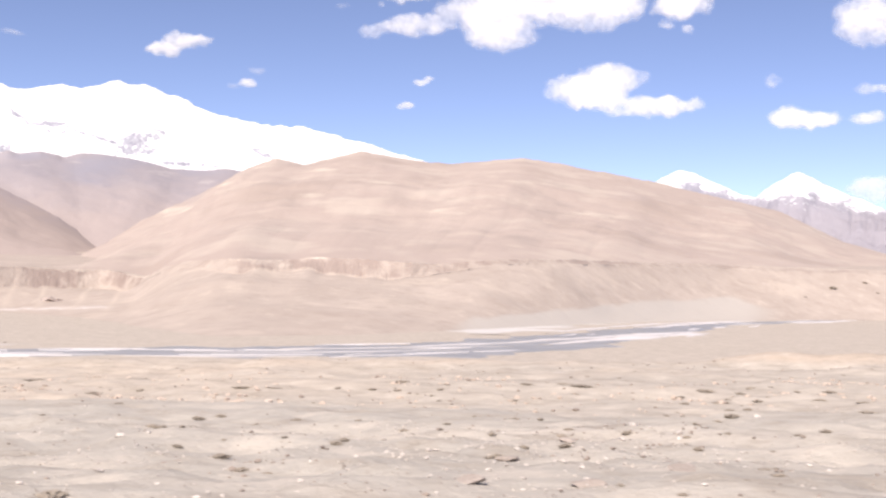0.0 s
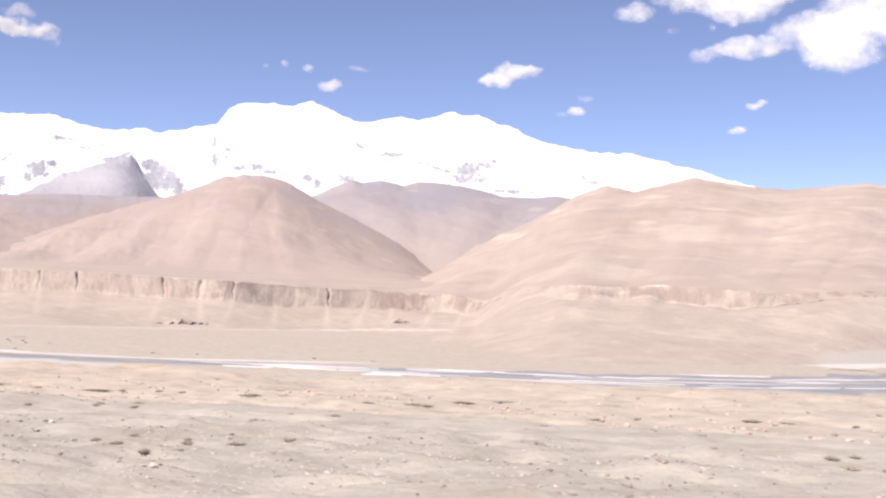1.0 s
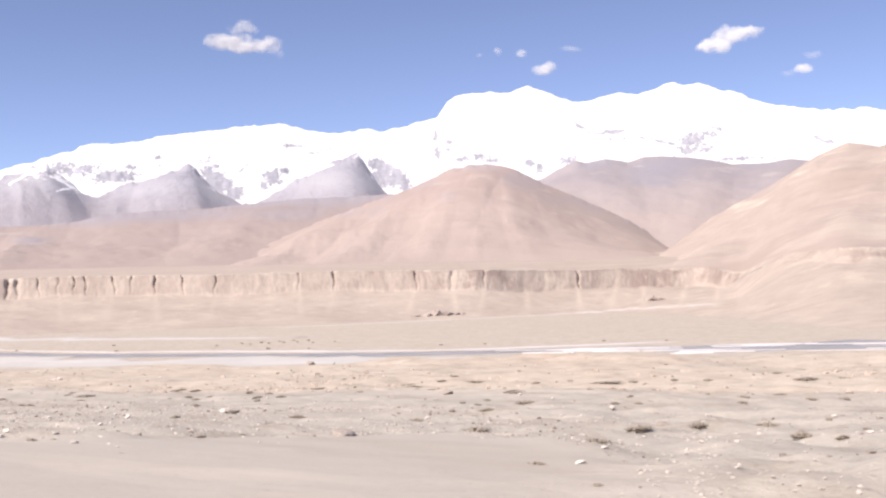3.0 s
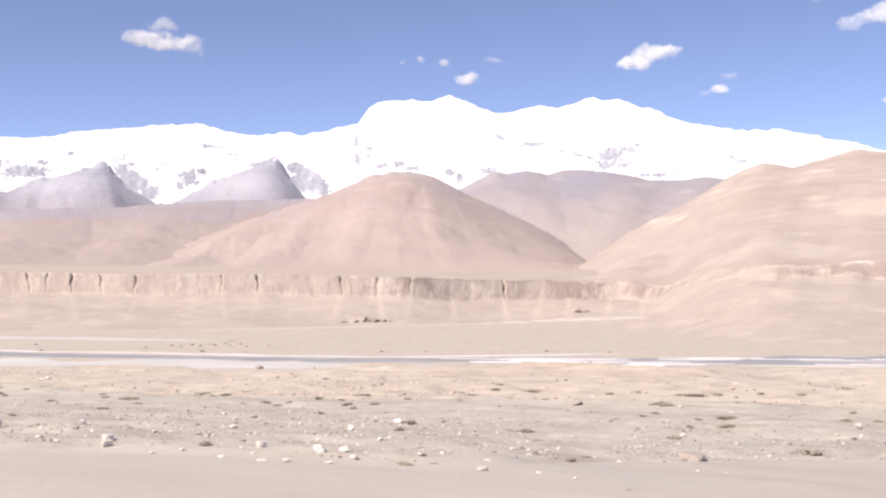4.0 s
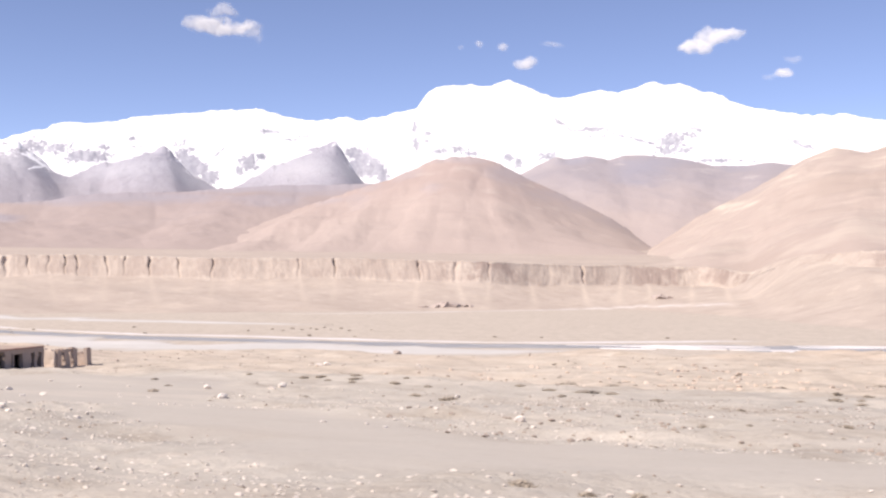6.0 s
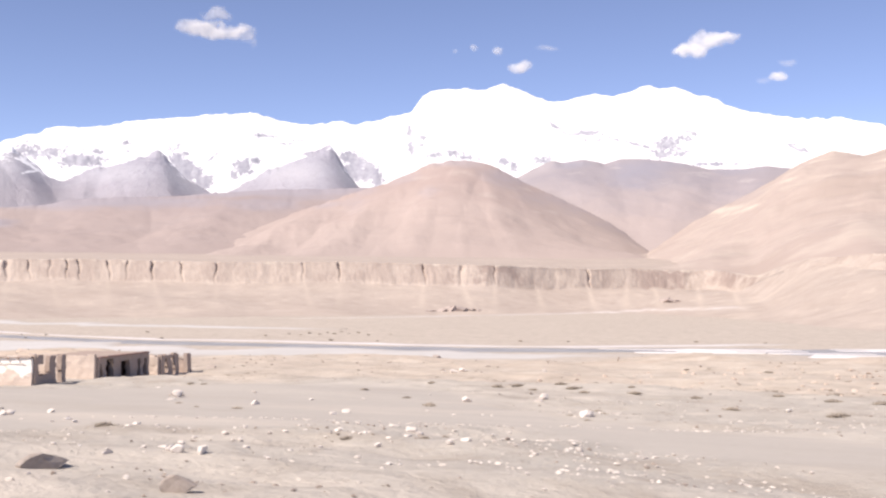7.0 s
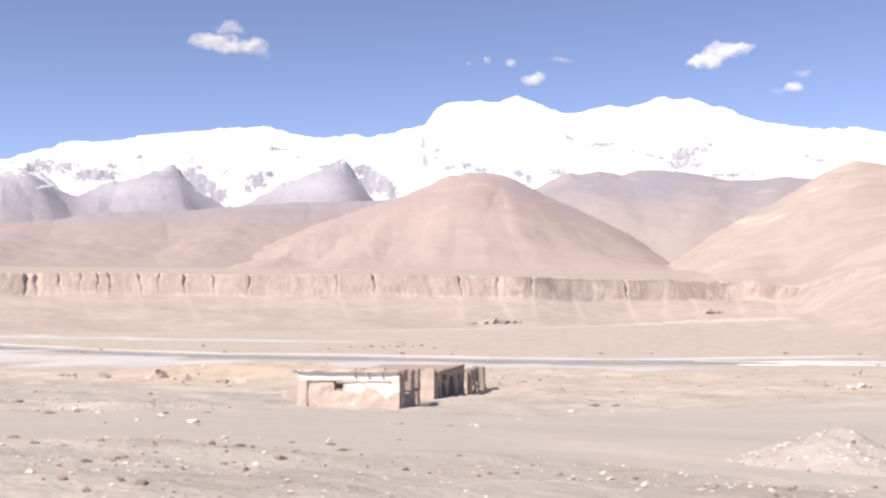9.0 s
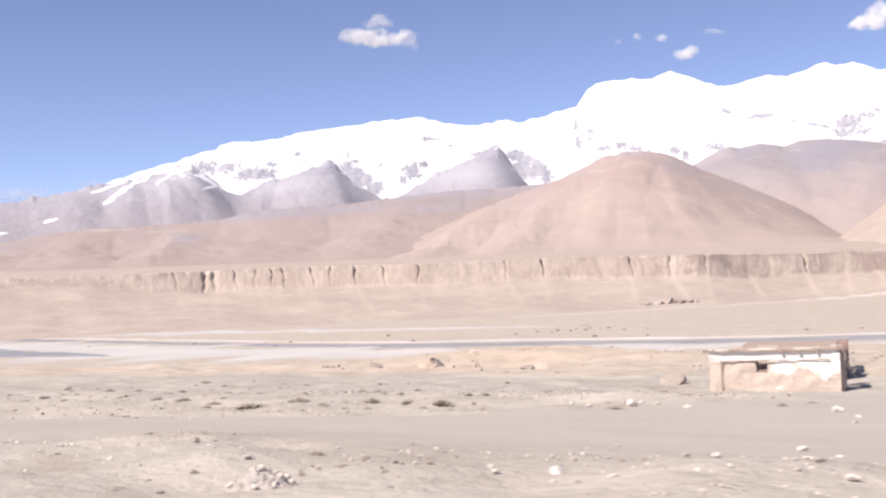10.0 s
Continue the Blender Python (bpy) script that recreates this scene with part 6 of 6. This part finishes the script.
STONES_STRETCH_6 = ((-164.4, 47.4, 0.32), (-164.7, 53.9, 0.24), (-165.7, 44.8, 0.31), (-168.8, 29.1, 0.34), (-170.1, 39.5, 0.56), (-172.4, 47.8, 0.47), (-181.8, 17.1, 0.27), (-183.5, 16.6, 0.16), (-183.9, 24.7, 0.21), (-183.9, 13.1, 0.11), (-184.3, 22.3, 0.19), (-184.6, 16.6, 0.15), (-184.9, 21.6, 0.26), (-185, 23.2, 0.2), (-186.2, 21.9, 0.12), (-186.3, 20.8, 0.16), (-186.3, 32.3, 0.34), (-186.4, 14.4, 0.11), (-186.7, 18, 0.15), (-186.8, 32.7, 0.24), (-186.9, 21.3, 0.24), (-187.2, 17.3, 0.14), (-187.6, 24.3, 0.11), (-187.7, 22.3, 0.13), (-187.7, 11.7, 0.12), (-187.8, 32.8, 0.14), (-187.9, 37.8, 0.43), (-188.2, 11.9, 0.14), (-188.6, 20.7, 0.15), (-188.7, 19.1, 0.18))
STONES_STRETCH_7 = ((-188.7, 12.1, 0.12), (-188.8, 11.4, 0.14), (-188.8, 30.8, 0.2), (-189.4, 19.6, 0.17), (-189.4, 13.7, 0.12), (-189.8, 12.8, 0.13), (-189.9, 13.3, 0.12), (-190, 13.8, 0.1), (-190.4, 12.9, 0.24), (-191.1, 17.9, 0.12), (-191.3, 115.4, 1.01), (-192, 16.2, 0.16), (-193, 17.2, 0.22), (-193.5, 26.5, 0.57), (-195.1, 24.3, 0.19), (-195.8, 26.2, 0.29), (-196.1, 16.7, 0.14), (-198.8, 67.9, 0.35), (-199.8, 11.7, 0.19), (-201.4, 67.1, 0.64), (-202.5, 30.1, 0.4), (-204.6, 31.8, 0.3), (-205.4, 32.1, 0.22), (-205.6, 29.5, 0.25), (-207.7, 15.3, 0.13), (-209, 33.3, 0.32), (-237.1, 28.5, 0.35))
STONES_RUBBLE = ((-191.0, 96.4, 1.3), (-190.6, 97.3, 1.0), (-191.7, 97.2, 0.8), (-190.0, 96.8, 0.7), (-192.4, 96.6, 0.6))
for x, y, s in STONES_STRETCH_1 + STONES_STRETCH_2 + STONES_STRETCH_3 + STONES_STRETCH_4 + STONES_STRETCH_5 + STONES_STRETCH_6 + STONES_STRETCH_7 + STONES_RUBBLE:
    put("stone", PALE[int(rng.integers(5))], x, y, s * 0.82, "pale angular stone lying on the dry ground" if s > 0.3 else "small pale stone lying on the dry ground", "stone", "pale stones on the ground", tall=float(rng.uniform(0.5, 0.8)))

# more loose stones: the larger ones singly, the rest as gravel
for n, x0, x1, y0, y1, small, large, seed in ((24, -151, -138, 20, 31, 0.08, 0.2, 11), (16, -156, -122, 22, 44, 0.1, 0.2, 1), (14, -122, -80, 26, 50, 0.1, 0.2, 2), (16, -215, -160, 8, 26, 0.05, 0.15, 3), (24, -196, -189, 9, 16, 0.05, 0.14, 13), (12, -75, 20, 22, 70, 0.1, 0.2, 4)):
    for x, y, g in scatter(n, x0, x1, y0, y1, 500 + seed, 8.0, 0.1):
        s = g.uniform(small, large) * (0.8 + 0.4 * g.uniform())
        put("stone", PALE[int(g.integers(5))], x, y, s, "small pale stone lying on the dry ground", "stone", "pale stones on the ground", tall=g.uniform(0.6, 1.0))


def gravel_field(name, n, x0, x1, y0, y1, small, large, material, seed, label):
    g = np.random.default_rng(seed)
    v0, f0 = ball(1)
    x, y = g.uniform(x0, x1, 6 * n), g.uniform(y0, y1, 6 * n)
    keep = fbm(x / 7, y / 5, 4, seed) > g.uniform(-0.1, 0.7, 6 * n)
    keep &= track_at(x, y) < 0.5
    x, y = x[keep][:n], y[keep][:n]
    z = ground_z(x, y)
    blocks = []
    for i in range(len(x)):
        s = g.uniform(small, large) * g.uniform(0.5, 1)
        v = v0 * (1 + 0.25 * g.normal(size=(len(v0), 1))) * s * np.array([0.5, 0.42, 0.32])
        blocks.append((v + np.array([x[i], y[i], z[i] + s * 0.06]), f0))
    return tagged(joined(name, blocks, material, even=False), label, "gravel", kind="stuff")


gravel_field("gravel", 5200, -230, 40, 8, 60, 0.05, 0.19, GRIT, 601, "scattered pale gravel on the ground")
gravel_field("gravel", 1500, -230, 40, 9, 90, 0.07, 0.24, STONE_DARK, 602, "scattered brown gravel on the ground")
gravel_field("gravel", 9000, -150, 30, 12, 55, 0.04, 0.12, GRIT, 604, "fine pale gravel on the ground")
gravel_field("gravel", 6000, -150, 30, 12, 60, 0.04, 0.13, STONE_DARK, 605, "fine brown gravel on the ground")
gravel_field("gravel", 5000, -235, -150, 8, 40, 0.03, 0.11, GRIT, 606, "fine pale gravel on the ground")
gravel_field("gravel", 950, -140, 15, 25, 52, 0.09, 0.24, GRIT, 607, "loose pale rubble on the ground")
gravel_field("gravel", 1100, -140, 15, 25, 56, 0.09, 0.30, STONE_DARK, 608, "loose brown rubble on the ground")
gravel_field("gravel", 700, -240, -150, 8, 42, 0.06, 0.2, STONE_DARK, 609, "loose brown rubble on the ground")
for k, (n, x0, x1, y0, y1) in enumerate(((340, -160, -118, 15, 32), (150, -218, -172, 10, 32), (130, -118, -84, 18, 42), (110, -100, -66, 17, 36), (110, -60, 20, 26, 60))):
    gravel_field("gravel", n, x0, x1, y0, y1, 0.06, 0.16, STONE, 620 + k, "bright pale pebbles strewn beside the track")
gravel_field("clod_field", 1300, -180, 60, 78, 132, 0.2, 0.8, PEACH, 610, "crumbling pale clods on the sandy bench")
gravel_field("gravel", 900, -300, 60, 80, 200, 0.2, 0.6, STONE_DARK, 603, "scattered brown stones on the sandy bench")


# a thin windrow of pebbles left along the track
g = np.random.default_rng(605)
v0, f0 = ball(1)
blocks = []
for s in g.uniform(0, 1, 170):
    x = -158 + 22 * s
    y = 25.7 + 0.465 * (x + 158) + 0.25 * g.normal() + 0.3 * math.sin(x * 0.6)
    d = g.uniform(0.05, 0.14)
    blocks.append((v0 * (1 + 0.25 * g.normal(size=(len(v0), 1))) * d * np.array([0.5, 0.42, 0.34]) + np.array([x, y, float(ground_z(x, y)) + d * 0.05]), f0))
tagged(joined("gravel", blocks, GRIT, even=False), "thin row of pale pebbles along the track edge", "gravel", kind="stuff")


def heap(x, y, wide, high, material, label, seed, stones=150):
    """A dumped heap of gravel, with loose stones on its skirts."""
    n = 48
    u = np.linspace(-1.15, 1.15, n)
    a, b = np.meshgrid(u, u)
    r = np.sqrt(a * a + b * b) + 0.10 * fbm(a * 2, b * 2, 3, seed)
    hx, hy = x + a * wide / 2, y + b * wide / 2 * 0.8
    z = ground_z(hx, hy) - 0.05 + high * np.clip(1 - r, -0.15, 1) ** 1.0 + 0.06 * fbm(a * 9, b * 9, 3, seed + 1)
    top = tagged(new("heap"), label, "heap", "gravel heaps")
    ob = sheet("mound", hx, hy, z, material)
    ob.parent = top
    g = np.random.default_rng(seed)
    v0, f0 = ball(1)
    blocks = []
    for _ in range(stones):
        t, rad = g.uniform(0, 2 * math.pi), math.sqrt(g.uniform(0, 1.1))
        px, py = x + math.cos(t) * rad * wide / 2, y + math.sin(t) * rad * wide * 0.4
        pz = float(ground_z(px, py)) + high * max(0.0, 1 - rad)
        s = g.uniform(0.03, 0.12)
        blocks.append((v0 * (1 + 0.25 * g.normal(size=(len(v0), 1))) * s * 0.5 + np.array([px, py, pz]), f0))
    st = joined("rubble", blocks, STONE, even=False)
    st.parent = top
    tagged(st, kind="stuff")
    return top


heap(-173.0, 26.6, 5.0, 0.9, HEAPED, "conical heap of pale gravel dumped beside the track", 701)
for k in range(20):
    s = rng.uniform(0, 1)
    x, y = -174.5 + 6.2 * s + rng.normal() * 0.25, 31.6 - 8.2 * s + rng.normal() * 0.3
    put("stone", PALE[int(rng.integers(5))], x, y, rng.uniform(0.1, 0.28), "small pale stone lying on the dry ground", "stone", "pale stones on the ground", tall=0.8)
heap(-197.9, 10.4, 1.3, 0.30, HEAPED, "low spread heap of pale gravel", 703, 40)

# leaning marker post at the edge of the bench
bm = bmesh.new()
bmesh.ops.create_cone(bm, segments=8, radius1=0.15, radius2=0.11, depth=2.0, cap_ends=True)
for v in bm.verts:
    v.co.x += 0.05 * math.sin(v.co.z * 2 + v.index)
post = part("marker_post", bm, STONE_DARK)
post.matrix_world = pose(-211.5, 177, float(ground_z(-211.5, 177)) + 0.8, 0, 20, 0)
tagged(post, "short leaning dark marker post at the bench edge", "post")
